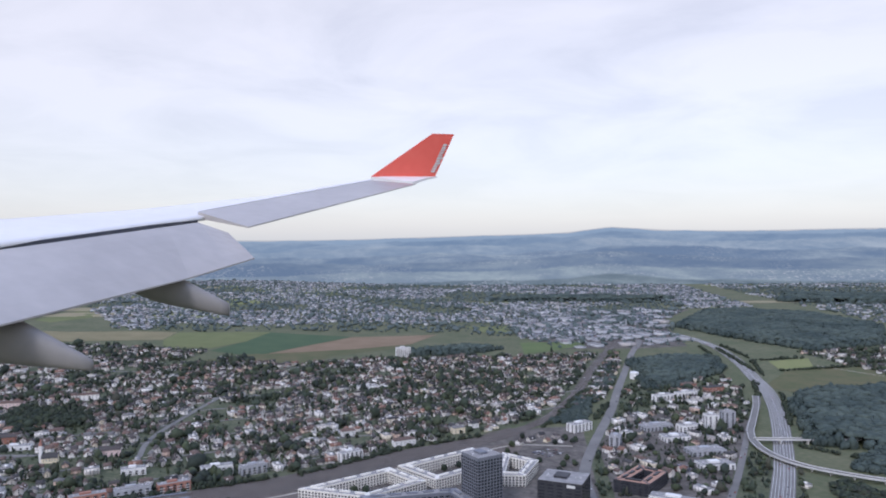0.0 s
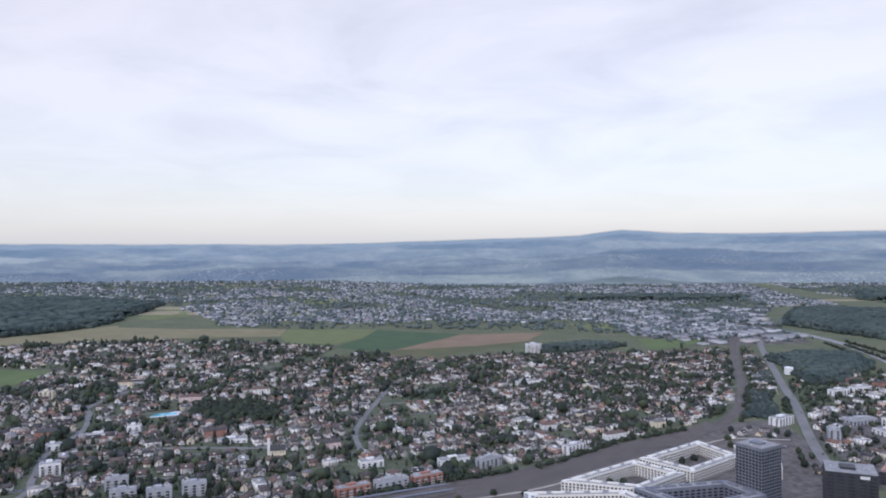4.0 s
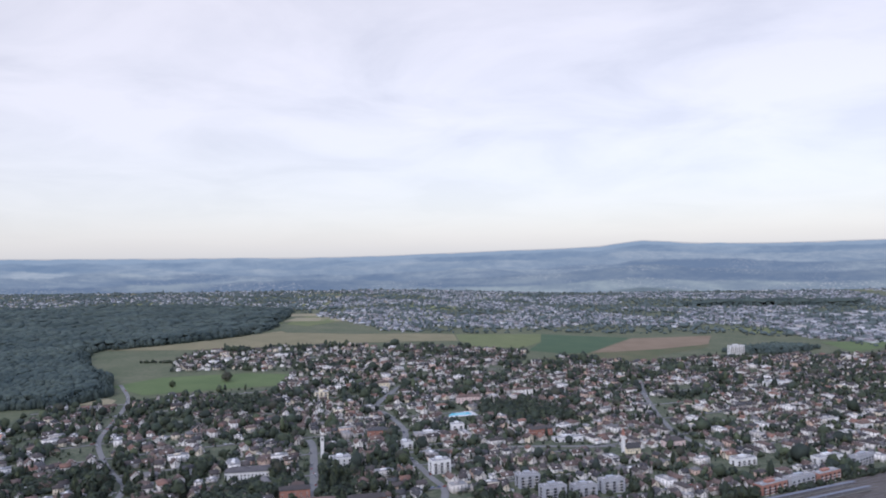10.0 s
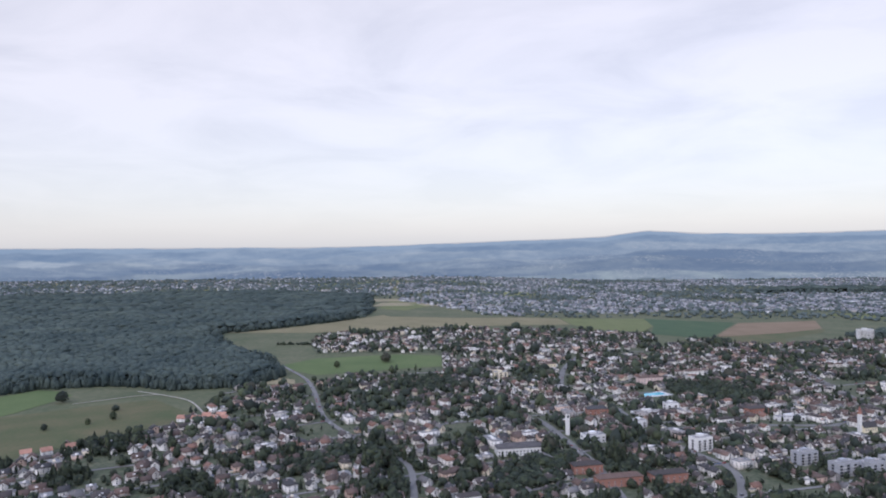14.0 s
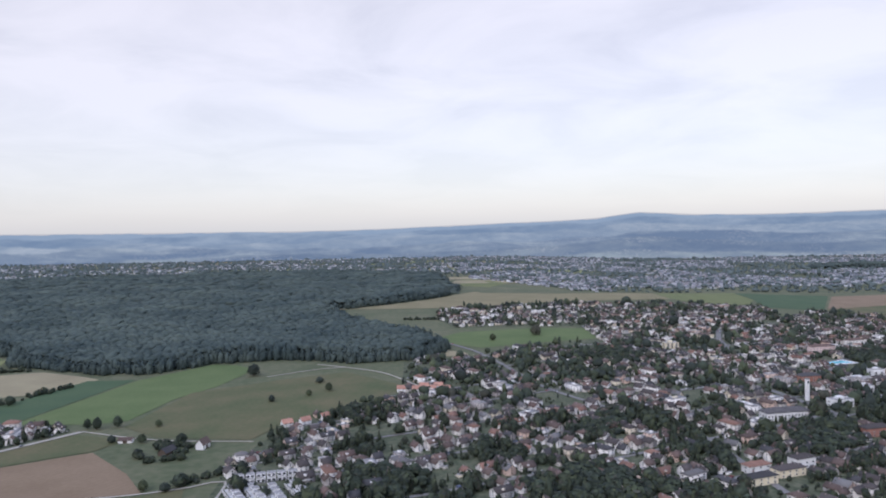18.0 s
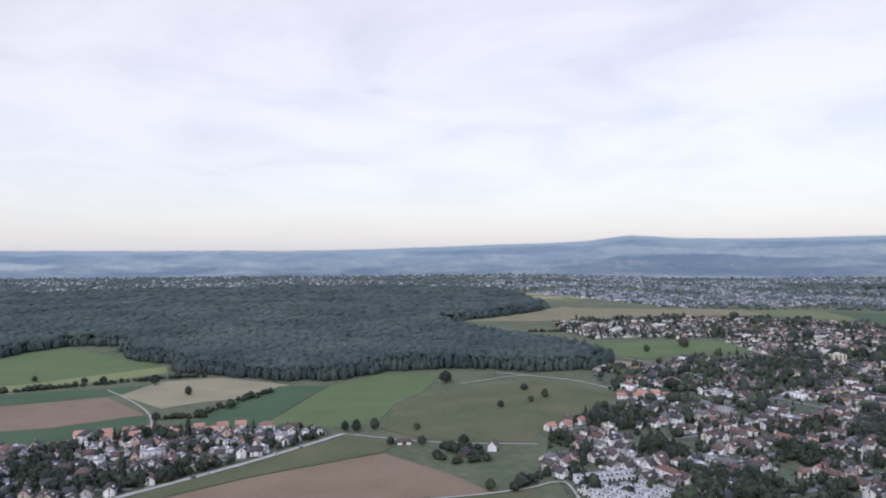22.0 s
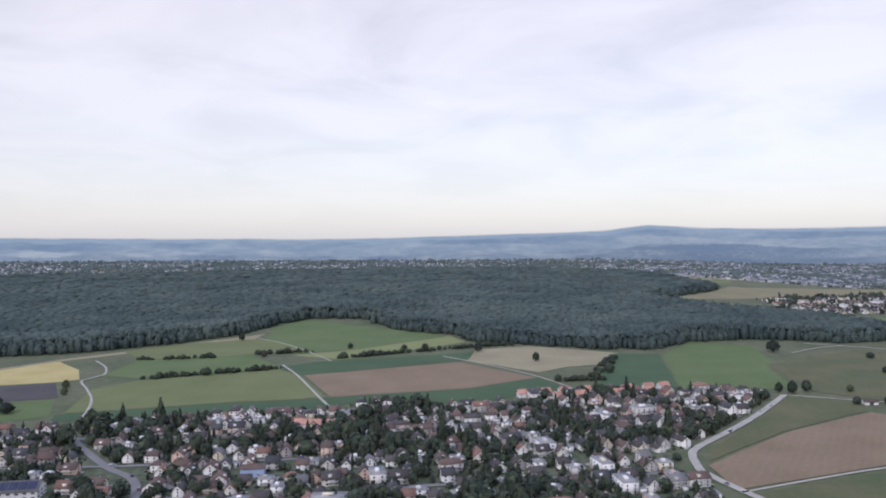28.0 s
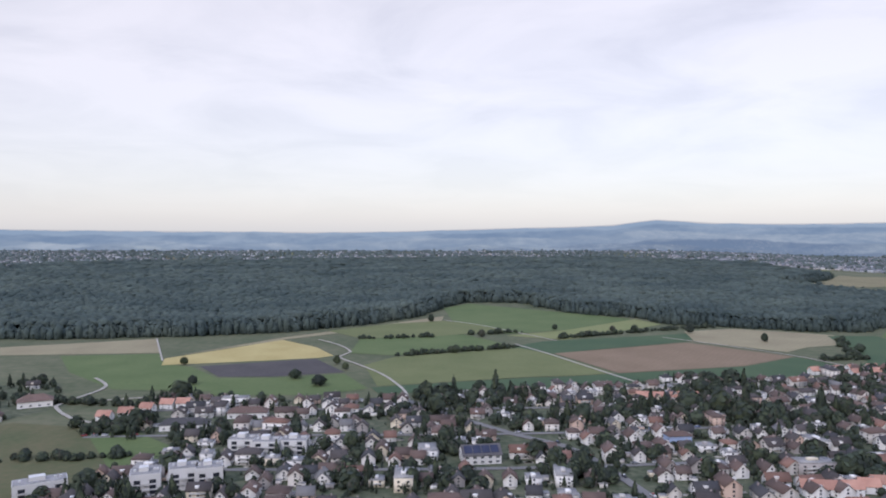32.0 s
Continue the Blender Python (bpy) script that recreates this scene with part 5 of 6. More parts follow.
for i, (x, y, w, h) in enumerate(SINGLES):
    c = copy_thing(tree_protos[i % 4], Matrix())
    c.matrix_basis = at(x, y, i * 47) @ Matrix.Diagonal((w, w, h, 1))
    tagged(c, "round leafy tree standing alone in a field", "tree", "field trees")

# ---- large single buildings ----


def block_building(name, label, x, y, turn, w, l, h, wall, roof, step=3.6, win=(1.8, 1.6), storey=3.2, court=0.0, group="", balconies=False):
    """A block with rows of windows, a parapet roof and, if asked, a courtyard."""
    e = new(name)
    e.matrix_basis = at(x, y, turn)
    if court:
        d = court
        parts = [box(-w / 2, w / 2, -l / 2, -l / 2 + d, -2, h), box(-w / 2, w / 2, l / 2 - d, l / 2, -2, h), box(-w / 2, -w / 2 + d, -l / 2 + d, l / 2 - d, -2, h - 0.01), box(w / 2 - d, w / 2, -l / 2 + d, l / 2 - d, -2, h - 0.01)]
        for p in parts:
            part("wall", *p, wall, e)
        for p in parts:
            (x0, y0, z0), (x1, y1, z1) = p[0][0], p[0][6]
            part("roof", *box(x0 + 0.8, x1 - 0.8, y0 + 0.8, y1 - 0.8, h - 0.3, h + 0.35), roof, e)
        spots = [(0, 0, w, l, 1), (0, 0, w - 2 * d, l - 2 * d, -1)]
    else:
        part("wall", *box(-w / 2, w / 2, -l / 2, l / 2, -2, h), wall, e)
        top = part("roof", *box(-w / 2 + 0.4, w / 2 - 0.4, -l / 2 + 0.4, l / 2 - 0.4, h, h + 0.3), roof, e)
        part("lift_housing", *box(-w * 0.2, w * 0.1, -l * 0.2, l * 0.2, h + 0.3, h + 2.6), wall, top)
        for s in (-0.38, 0.26, 0.36):
            part("roof_vent", *box(w * s, w * s + 1.2, -0.9, 0.7, h + 0.3, h + 1.2), "balcony_concrete", top)
        spots = [(0, 0, w, l, 1)]
    st = max(1, int((h - 0.6) / storey))
    for cx, cy, ww, ll, sign in spots:
        for px, py, z, t in facade(ww, ll, st, step, 1.8, storey):
            if math.cos(radians(t + turn + (180 if sign < 0 else 0))) < -0.3:
                continue        # blank rear walls
            part("window", None, None, None, e, at_pose=pose(px, py, z, 0, 0, t + (180 if sign < 0 else 0)), data=window_mesh(*win, "wall_dark"))
    if balconies:
        for k in range(st):
            z = 0.2 + k * storey
            n = max(1, int(w / 9))
            for i in range(n):
                s = (i - (n - 1) / 2) * w / n
                part("balcony", *merge(box(s - 2.6, s + 2.6, -l / 2 - 1.6, -l / 2, z, z + 0.2), box(s - 2.6, s + 2.6, -l / 2 - 1.6, -l / 2 - 1.45, z + 0.2, z + 1.0)), "balcony_concrete", e)
    return tagged(e, label, "building", group)


def perimeter_block(label, poly, h, d, wall, roof, step, win, storey, group=""):
    """Wings round an open court of any outline (counter-clockwise), with windows to street and court."""
    P = [Vector(q) for q in poly]
    n = len(P)
    inner = []
    for i in range(n):
        a, b, c = P[i - 1], P[i], P[(i + 1) % n]
        u, v = (b - a).normalized(), (c - b).normalized()
        nu, nv = Vector((-u.y, u.x)), Vector((-v.y, v.x))
        m = (nu + nv).normalized()
        inner.append(b + m * (d / max(0.45, m.dot(nu))))
    mid = sum(P, Vector((0, 0))) / n
    z0 = float(ground_z(mid.x, mid.y))
    e = new("courtyard_block")
    e.matrix_basis = pose(mid.x, mid.y, z0)
    for i in range(n):
        j = (i + 1) % n
        ring = [P[i] - mid, P[j] - mid, inner[j] - mid, inner[i] - mid]
        prism = lambda pts, lo, hi: ([(q.x, q.y, z) for z in (lo, hi) for q in pts], [(3, 2, 1, 0), (4, 5, 6, 7)] + [(k, (k + 1) % 4, 4 + (k + 1) % 4, 4 + k) for k in range(4)])
        part("wall", *prism(ring, -3, h), wall, e)
        c = sum(ring, Vector((0, 0))) / 4
        top = part("roof", *prism([c + (q - c) * 0.9 for q in ring], h, h + 0.1), roof, e)
        # set-back top floor, in pieces with terraces between
        length = (ring[1] - ring[0]).length
        k = max(1, int(length / 22))
        for s in range(k):
            t0, t1 = (s + 0.18) / k, (s + 0.82) / k
            lo0, lo1 = ring[0].lerp(ring[1], t0), ring[0].lerp(ring[1], t1)
            hi0, hi1 = ring[3].lerp(ring[2], t0), ring[3].lerp(ring[2], t1)
            part("penthouse", *prism([lo0.lerp(hi0, 0.40), lo1.lerp(hi1, 0.40), lo1.lerp(hi1, 0.66), lo0.lerp(hi0, 0.66)], h + 0.1, h + 1.7), wall, top)
        for q0, q1, flip in ((ring[0], ring[1], 0), (ring[3], ring[2], 180)):
            w = q1 - q0
            t = math.degrees(math.atan2(w.y, w.x)) + flip
            if math.cos(radians(t)) < -0.25:
                continue
            m = max(1, int(w.length / step))
            for row in range(int(h / storey)):
                for s in range(m):
                    g = q0.lerp(q1, (s + 0.5) / m)
                    part("window", None, None, None, e, at_pose=pose(g.x, g.y, 1.9 + row * storey, 0, 0, t), data=window_mesh(*win, "wall_dark"))
    return tagged(e, label, "building", group)


material("roof_slate", (0.075, 0.07, 0.072), (0.12, 0.112, 0.11), 0.2, 0.9, 2)
CITY = 32
block_building("tower_block", "tall slate-blue office tower with a gridded facade", 43, 841, CITY, 34, 33, 64, "wall_slate", "roof_gravel", 3.8, (2.9, 2.5), 3.6)
sign = block_building("office_block", "black glass office block with flat roof", 134, 823, -23, 50, 42, 42, "wall_dark", "roof_gravel", 8.4, (6.4, 1.8), 3.6)
CREAM = "cream perimeter block round a green courtyard"
for outline in ([(-172, 866), (-87, 838), (-22, 893), (-70, 946)], [(-60, 955), (-10, 899), (70, 965), (40, 1035)], [(62, 915), (101, 912), (125, 975), (80, 1012)], [(-218, 826), (-228, 742), (-112, 730), (-82, 785), (-105, 831)]):
    perimeter_block(CREAM, outline, 15, 12, "wall_ivory", "roof_gravel", 4.2, (2.4, 2.1), 3.3, "cream perimeter blocks")
perimeter_block("slate office block round an open court", [(-96, 836), (-50, 768), (40, 812), (14, 862)], 17, 13, "wall_slate", "roof_gravel", 6.5, (4.6, 2.0), 3.5)
perimeter_block("dark block with terracotta roof round a court", [(205, 893), (243, 872), (279, 920), (251, 950)], 16, 14, "wall_dark", "terracotta", 6.5, (3.6, 1.8), 3.5)
block_building("apartment_block", "white apartment slab above the trees", -100, 1822, 10, 36, 14, 28, "wall_white", "roof_gravel", 4.4, (1.8, 1.5), 2.9, balconies=True)


def long_house(name, label, x, y, turn, w, l, h, r, wall, roof, step, win):
    e = new(name)
    e.matrix_basis = at(x, y, turn)
    part("wall", *box(-w / 2, w / 2, -l / 2, l / 2, -2, h), wall, e)
    part("roof", *hip_roof(w, l, h, r), roof, e)
    part("chimney", *box(-w * 0.2, -w * 0.2 + 1.1, 1, 2.1, h + r * 0.4, h + r + 1), "chimney_stone", e)
    for px, py, z, t in facade(w, l, max(1, int(h / 3.1)), step, 1.8, 3.1):
        if math.cos(radians(t + turn)) < -0.3:
            continue
        part("window", None, None, None, e, at_pose=pose(px, py, z, 0, 0, t), data=window_mesh(*win))
    return tagged(e, label, "building")


for x, y, t, w, l, h, wall in FLATS:
    label = {"wall_pale": "pale staggered apartment block with dark balconies", "wall_white": "white flat-roofed block with balconies", "wall_grey": "grey flat-roofed block with pale balconies", "brick_red": "red-brick flat-roofed apartment block", "wall_cream": "yellow flat-roofed apartment block"}[wall]
    block_building("apartment_block", label, x, y, t, w, l, h, wall, "roof_gravel", 6.5, (3.4, 2.1), 3.0, balconies=l < 15, group="flat-roofed blocks")
for x, y, t, w, l, h, r, wall in LONG_HOUSES:
    label = {"wall_white": "long white house under a brown hipped roof", "brick_red": "long red-brick house under a tiled roof", "wall_pink": "pink plastered house under a tiled roof", "wall_cream": "yellow plastered house under a tiled roof", "wall_paint": "plastered house under a hipped roof", "wall_blue": "blue-painted house under a hipped roof"}[wall]
    long_house("school" if w > 48 else "apartment_house", label, x, y, t, w, l, h, r, wall, "roof_slate" if w > 48 else "roof_tile", 3.6 if w > 48 else 5.5, (2.0, 1.9) if w > 48 else (1.8, 1.5))
tb = tagged(new("hall"), "white hall with solar panels on its sloping roof", "hall")
tb.matrix_basis = at(-2298, 474, 12)
part("wall", *gable_walls(24, 16, 6, 4.5), "wall_pale", tb)
slope = part("roof", *gable_roof(24, 16, 6, 4.5), "roof_slate", tb)
for k in range(4):
    x0, x1 = -11 + 5.6 * k, -6 + 5.6 * k
    z0, z1 = 6 + 4.5 * (1 - 6.8 / 8) + 0.36, 6 + 4.5 * (1 - 1.4 / 8) + 0.36
    part("solar_panel", [(x0, -6.8, z0), (x1, -6.8, z0), (x1, -1.4, z1), (x0, -1.4, z1), (x0, -6.8, z0 + 0.15), (x1, -6.8, z0 + 0.15), (x1, -1.4, z1 + 0.15), (x0, -1.4, z1 + 0.15)], box(0, 1, 0, 1, 0, 1)[1], "solar", slope)
for px, py, z, t in facade(24, 16, 2, 4.5, 1.7, 2.9):
    part("window", None, None, None, tb, at_pose=pose(px, py, z, 0, 0, t), data=window_mesh(2.4, 1.6))
tank = tagged(new("storage_tank"), "round white storage tank beside the road", "tank")
tank.matrix_basis = at(405, 1570)
ring = [(9 * math.cos(k * math.pi / 12), 9 * math.sin(k * math.pi / 12)) for k in range(24)]
part("shell", [(x, y, z) for z in (-1, 14) for x, y in ring], [(k, (k + 1) % 24, 24 + (k + 1) % 24, 24 + k) for k in range(24)], "wall_white", tank)
part("roof", [(x, y, 14) for x, y in ring] + [(0, 0, 16.5)], [(k, (k + 1) % 24, 24) for k in range(24)], "wall_white", tank)


def church(x, y, turn):
    e = new("church")
    e.matrix_basis = at(x, y, turn)
    part("nave", *gable_walls(26, 13, 9, 7), "wall_cream", e)
    part("nave_roof", *gable_roof(26, 13, 9, 7), "roof_tile", e)
    part("tower", *box(-18.0, -13.0, -2.5, 2.5, -1, 29), "wall_white", e)
    v = [(-18.3, -2.8, 29), (-12.7, -2.8, 29), (-12.7, 2.8, 29), (-18.3, 2.8, 29), (-15.5, 0, 42)]
    part("spire", v, [(3, 2, 1, 0), (0, 1, 4), (1, 2, 4), (2, 3, 4), (3, 0, 4)], "brick_red", e)
    for s in range(4):
        part("belfry_opening", None, None, None, e, at_pose=pose(-15.5, 0, 26, 0, 0, s * 90) @ pose(0, -2.5, 0), data=window_mesh(1.5, 1.4))
    for k in range(5):
        for s in (0, 180):
            part("window", None, None, None, e, at_pose=pose(0, 0, 0, 0, 0, s) @ pose(-9 + 4.5 * k, -6.5, 5), data=window_mesh(1.4, 3.6))
    return tagged(e, "cream village church with a pointed tower roof", "church")


church(-525, 982, 15).scale = (0.75, 0.75, 0.8)
e = tagged(new("bell_tower"), "slim white concrete bell tower", "bell tower")
e.matrix_basis = at(-906, 912, 20)
part("shaft", *box(-1.9, 1.9, -1.7, 1.7, -1, 25), "wall_white", e)
part("cap", *merge(box(-2.1, 2.1, -1.9, 1.9, 25, 25.5), box(-1.6, 1.6, -1.4, 1.4, 25.5, 26.6)), "roof_gravel", e)
part("belfry_opening", *box(-1.1, 1.1, -1.78, -1.7, 20, 23.6), "window_glass", e)
block_building("parish_hall", "white parish hall beside the bell tower", -880, 888, 20, 24, 16, 9, "wall_white", "roof_gravel", 5, (2, 1.8), 3.6)
pool = tagged(new("swimming_pool"), "turquoise outdoor swimming pool with pale paving", "pool")
pool.matrix_basis = at(-748, 1166, 20, 0.3)
part("deck", *box(-26, 26, -15, 15, -0.4, 0.25), "balcony_concrete", pool)
part("water", *box(-19, 19, -9, 9, 0.0, 0.34), "pool_water", pool)


def barn(x, y, turn, w, l, h, r, wall, label):
    e = new("barn")
    e.matrix_basis = at(x, y, turn)
    part("wall", *gable_walls(w, l, h, r), wall, e)
    part("roof", *gable_roof(w, l, h, r), "roof_tile", e)
    part("gate", *box(-2, 2, -l / 2 - 0.1, -l / 2, 0, 3.4), "bark", e)
    return tagged(e, label, "barn")


barn(-1553, 724, 80, 13, 8, 5, 4.5, "wall_white", "white farmhouse with steep roof in a meadow")
barn(-1580, 706, 75, 15, 9, 3.5, 3.5, "bark", "dark timber barn among trees")
barn(-1637, 745, 5, 13, 7, 3, 2, "wall_white", "small white shed beside the farm lane")
for i, (x, y) in enumerate([(-1965, 770), (-1942, 778), (-1922, 785), (-1900, 790), (-1876, 792), (-1855, 800), (-1832, 806), (-1815, 812), (-1930, 762), (-1908, 768), (-1868, 778), (-1838, 786)]):
    if 6 not in protos:
        protos[6] = house_proto(6)
    tagged(copy_thing(protos[6], at(x, y, 12 + 5 * (i % 3), 0.1)), "white house under a bright orange tile roof", "house", "orange-roofed row at the field edge")
for i, (x, y) in enumerate([(-1385, 952), (-1366, 950), (-1348, 952), (-1330, 950), (-1358, 966), (-1340, 968), (-2161, 646), (-2149, 645), (-2133, 646), (-2120, 648), (-2585, 557), (-2574, 569), (-2564, 584), (-2554, 599), (-2542, 602), (-2116, 426), (-2105, 425), (-2094, 426), (-2083, 430), (-2074, 435)]):
    tagged(copy_thing(protos[6], at(x, y, -8 + 6 * (i % 3), 0.1)), "house under a red-orange tile roof", "house", "red-roofed houses")


def terrace_house():
    """A small stepped house with a roof terrace and a glazed front."""
    e = new("terrace_house")
    part("wall", *merge(box(-3.6, 3.6, -5, 5, -1.5, 2.9), box(-3.6, 3.6, -1, 5, 2.9, 5.6)), "wall_white", e)
    part("roof", *box(-3.4, 3.4, -0.8, 4.8, 5.6, 5.85), "roof_gravel", e)
    part("terrace", *box(-3.3, 3.3, -4.8, -1.1, 2.9, 3.05), "balcony_concrete", e)
    part("parapet", *box(-3.6, 3.6, -5, -4.85, 2.9, 3.8), "balcony_concrete", e)
    part("planter", *merge(box(-3.2, 3.2, -4.8, -4.2, 3.05, 3.9), lump(0.8, 0.4, 5, 0.7, (-2, -6.2, 0.6)), lump(0.9, 0.4, 6, 0.7, (1.5, -6.4, 0.7))), "leaves", e, "green planting along the terrace")
    for x, y, z in ((-1.8, -5, 1.5), (1.8, -5, 1.5), (-1.8, -1, 4.3), (1.8, -1, 4.3)):
        part("window", None, None, None, e, at_pose=pose(x, y, z), data=window_mesh(2.6, 2.0))
    return tagged(e, "white stepped terrace house with planted roof terrace", "house", "stepped terrace rows")


for i, (x, y, k) in enumerate([(150, 1140, 0), (172, 1134, 3), (132, 1116, 1), (155, 1112, 9), (112, 1100, 0), (176, 1110, 2)]):
    if k not in protos:
        protos[k] = house_proto(k)
        protos[k].matrix_basis = at(x, y, 20 + 9 * i, 0.1)
    else:
        copy_thing(protos[k], at(x, y, 20 + 9 * i, 0.1))
YARD_TREES = [(192, 1104), (198, 1112), (184, 1120), (120, 1128), (165, 1098), (100, 1088), (90, 1050), (100, 1030), (130, 1010), (170, 1020), (160, 990), (150, 960), (-250, 850), (-215, 846), (-290, 820), (180, 930), (190, 880), (20, 990), (0, 975), (-95, 890), (-110, 895), (-150, 790), (-170, 785)]
for i, (x, y) in enumerate(YARD_TREES):
    c = copy_thing(tree_protos[i % 4], Matrix())
    c.matrix_basis = at(x, y, i * 61) @ Matrix.Diagonal((9 + i % 3, 9 + i % 3, 8 + i % 4, 1))
    tagged(c, "leafy tree in a paved yard", "tree", "yard trees")
first = None
for (x0, y0), (x1, y1), n in (((-1492, 627), (-1443, 640), 6), ((-1490, 606), (-1466, 566), 5), ((-1476, 612), (-1452, 570), 5), ((-1460, 612), (-1436, 566), 5), ((-1444, 618), (-1420, 580), 5)):
    turn = math.degrees(math.atan2(y1 - y0, x1 - x0))
    for k in range(n):
        t = (k + 0.5) / n
        m = at(x0 + (x1 - x0) * t, y0 + (y1 - y0) * t, turn, 0.1)
        if first is None:
            first = terrace_house()
            first.matrix_basis = m
        else:
            copy_thing(first, m)
for i, (x, y) in enumerate([(-1491, 797), (-1474, 806), (-1456, 822)]):
    tagged(copy_thing(protos[6], at(x, y, 35 + 6 * i, 0.1)), "house under a red-orange tile roof", "house", "red-roofed houses")

material("gap_dark", (0.015, 0.015, 0.016), (0.03, 0.03, 0.03), 0.5, 0.8, 3)
# parked and passing cars, too many to count
v1, f1 = box(-2.1, 2.1, -0.88, 0.88, 0.3, 0.95)
v2 = [(-1.5, -0.8, 0.95), (1.0, -0.8, 0.95), (1.0, 0.8, 0.95), (-1.5, 0.8, 0.95), (-1.1, -0.68, 1.5), (0.4, -0.68, 1.5), (0.4, 0.68, 1.5), (-1.1, 0.68, 1.5)]
wheels = [(*box(sx - 0.33, sx + 0.33, sy - 0.1, sy + 0.1, 0, 0.66), 2) for sx in (-1.3, 1.3) for sy in (-0.8, 0.8)]
CAR = template([(v1, f1, 0), (v2, [(0, 1, 5, 4), (1, 2, 6, 5), (2, 3, 7, 6), (3, 0, 4, 7)], 1), (v2[4:], [(0, 1, 2, 3)], 0)] + wheels)
cx, cy, ct = [], [], []
for (x0, y0), turn, rows, n in (((140, 1032), 35, 4, 14), ((330, 1180), 60, 4, 14), ((420, 2150), 30, 6, 20), ((520, 2400), 30, 6, 20), ((300, 960), 20, 4, 12)):
    a = radians(turn)
    for j in range(rows):
        for i in range(n):
            if rng.random() < 0.7:
                u, w = i * 2.9, j * 8.5
                cx.append(x0 + u * math.cos(a) - w * math.sin(a)), cy.append(y0 + u * math.sin(a) + w * math.cos(a)), ct.append(a + math.pi / 2)
for line, width in LINES[:11]:
    C = curve_points(line, 14)
    for p, q in zip(C, C[1:]):
        if rng.random() < (0.35 if width > 20 else 0.2):
            d = (q - p).normalized()
            s = (rng.integers(0, 4) - 1.5) * 3.6 if width > 20 else rng.choice((-1, 1)) * width * 0.24
            cx.append(p.x - d.y * s), cy.append(p.y + d.x * s), ct.append(math.atan2(d.y, d.x))
for line in STREETS:
    C = curve_points(line, 9)
    for p, q in zip(C, C[1:]):
        if rng.random() < 0.22:
            d = (q - p).normalized()
            cx.append(p.x - d.y * 1.9), cy.append(p.y + d.x * 1.9), ct.append(math.atan2(d.y, d.x))
cx, cy, ct = (np.array(a, float) for a in (cx, cy, ct))
pile = Pile()
k1 = np.ones(len(cx))
pile.add(CAR, cx, cy, ground_z(cx, cy) + 0.78, ct, k1, k1, k1)
tagged(pile.done("cars", ["car_paint", "window_glass", "gap_dark"]), "many small cars parked in rows and on streets", "cars", kind="stuff")

for x, y in ((-2240, 657), (-2221, 659), (-2202, 664)):
    tagged(copy_thing(protos[5], at(x, y, 4, 0.1)), "white flat-roofed modern house with a balcony", "house", "flat-roofed row at the field edge")

part("sign_bar", *box(8, 17, -21.3, -21.0, 37, 40), "road_paint", sign, "white lettering bar")
# platforms under long roofs beside the tracks
for off in (-9.0, 9.0):
    stop = tagged(new("station_platform"), "long railway platform under a flat grey canopy", "platform", "station platforms")
    line = [(-500, 748), (-420, 795), (-340, 842), (-300, 864)]
    part("platform", *ribbon(line, 5.5, 1.5, off, 1.2), "asphalt", stop)
    part("canopy", *ribbon(line, 4.2, 5.2, off, 0.4), "wall_slate", stop)
    C = curve_points(line, 24)
    for p, q in zip(C, C[1:]):
        d = (q - p).normalized()
        x, y = p.x - d.y * off, p.y + d.x * off
        z = float(ground_z(x, y))
        part("post", *box(x - 0.2, x + 0.2, y - 0.2, y + 0.2, z + 0.5, z + 4.9), "wall_grey", stop)
# curved ramp on piers beside the motorway
ramp = tagged(new("viaduct"), "curved grey concrete ramp on piers beside the motorway", "viaduct")
bend = [(585, 1385), (552, 1305), (508, 1212), (476, 1145), (458, 1085), (456, 1030), (471, 984), (499, 951), (549, 915), (640, 870), (780, 800)]
part("deck", *ribbon(bend, 11, 6.0, 0, 1.2), "balcony_concrete", ramp)
part("roadway", *ribbon(bend, 9, 6.06, 0, 0.05), "asphalt", ramp)
for s in (-5.3, 5.3):
    part("parapet", *ribbon(bend, 0.4, 6.9, s, 0.9), "balcony_concrete", ramp)
for p in curve_points(bend, 34)[1:]:
    z = float(ground_z(p.x, p.y))
    part("pier", *box(p.x - 1, p.x + 1, p.y - 1, p.y + 1, z - 1, z + 5), "balcony_concrete", ramp)
# road bridge over the motorway
over = tagged(new("road_bridge"), "grey concrete road bridge over the motorway", "bridge")
span = [(463, 1099), (516, 1097), (560, 1095), (660, 1092), (800, 1088)]
part("deck", *ribbon(span, 10, 7.0, 0, 1.1), "balcony_concrete", over)
part("roadway", *ribbon(span, 8, 7.05, 0, 0.05), "asphalt", over)
for s in (-4.8, 4.8):
    part("parapet", *ribbon(span, 0.4, 8.0, s, 1.0), "balcony_concrete", over)
for x, y in ((500, 1097), (540, 1095), (600, 1092), (660, 1090), (720, 1088)):
    z = float(ground_z(x, y))
    part("pier", *box(x - 0.8, x + 0.8, y - 3.2, y + 3.2, z - 1, z + 6), "balcony_concrete", over)

# ---- aircraft wing ----
material("wing_paint", (0.72, 0.70, 0.68), (0.80, 0.78, 0.76), 0.4, 0.35, 3, spec=0.5)
material("wing_metal", (0.35, 0.325, 0.305), (0.44, 0.41, 0.385), 0.5, 0.4, 3, spec=0.5)
material("winglet_red", (0.80, 0.12, 0.09), (0.86, 0.16, 0.12), 0.5, 0.35, 3, spec=0.5)
material("fairing_grey", (0.20, 0.19, 0.18), (0.27, 0.255, 0.24), 0.5, 0.5, 3, spec=0.4)
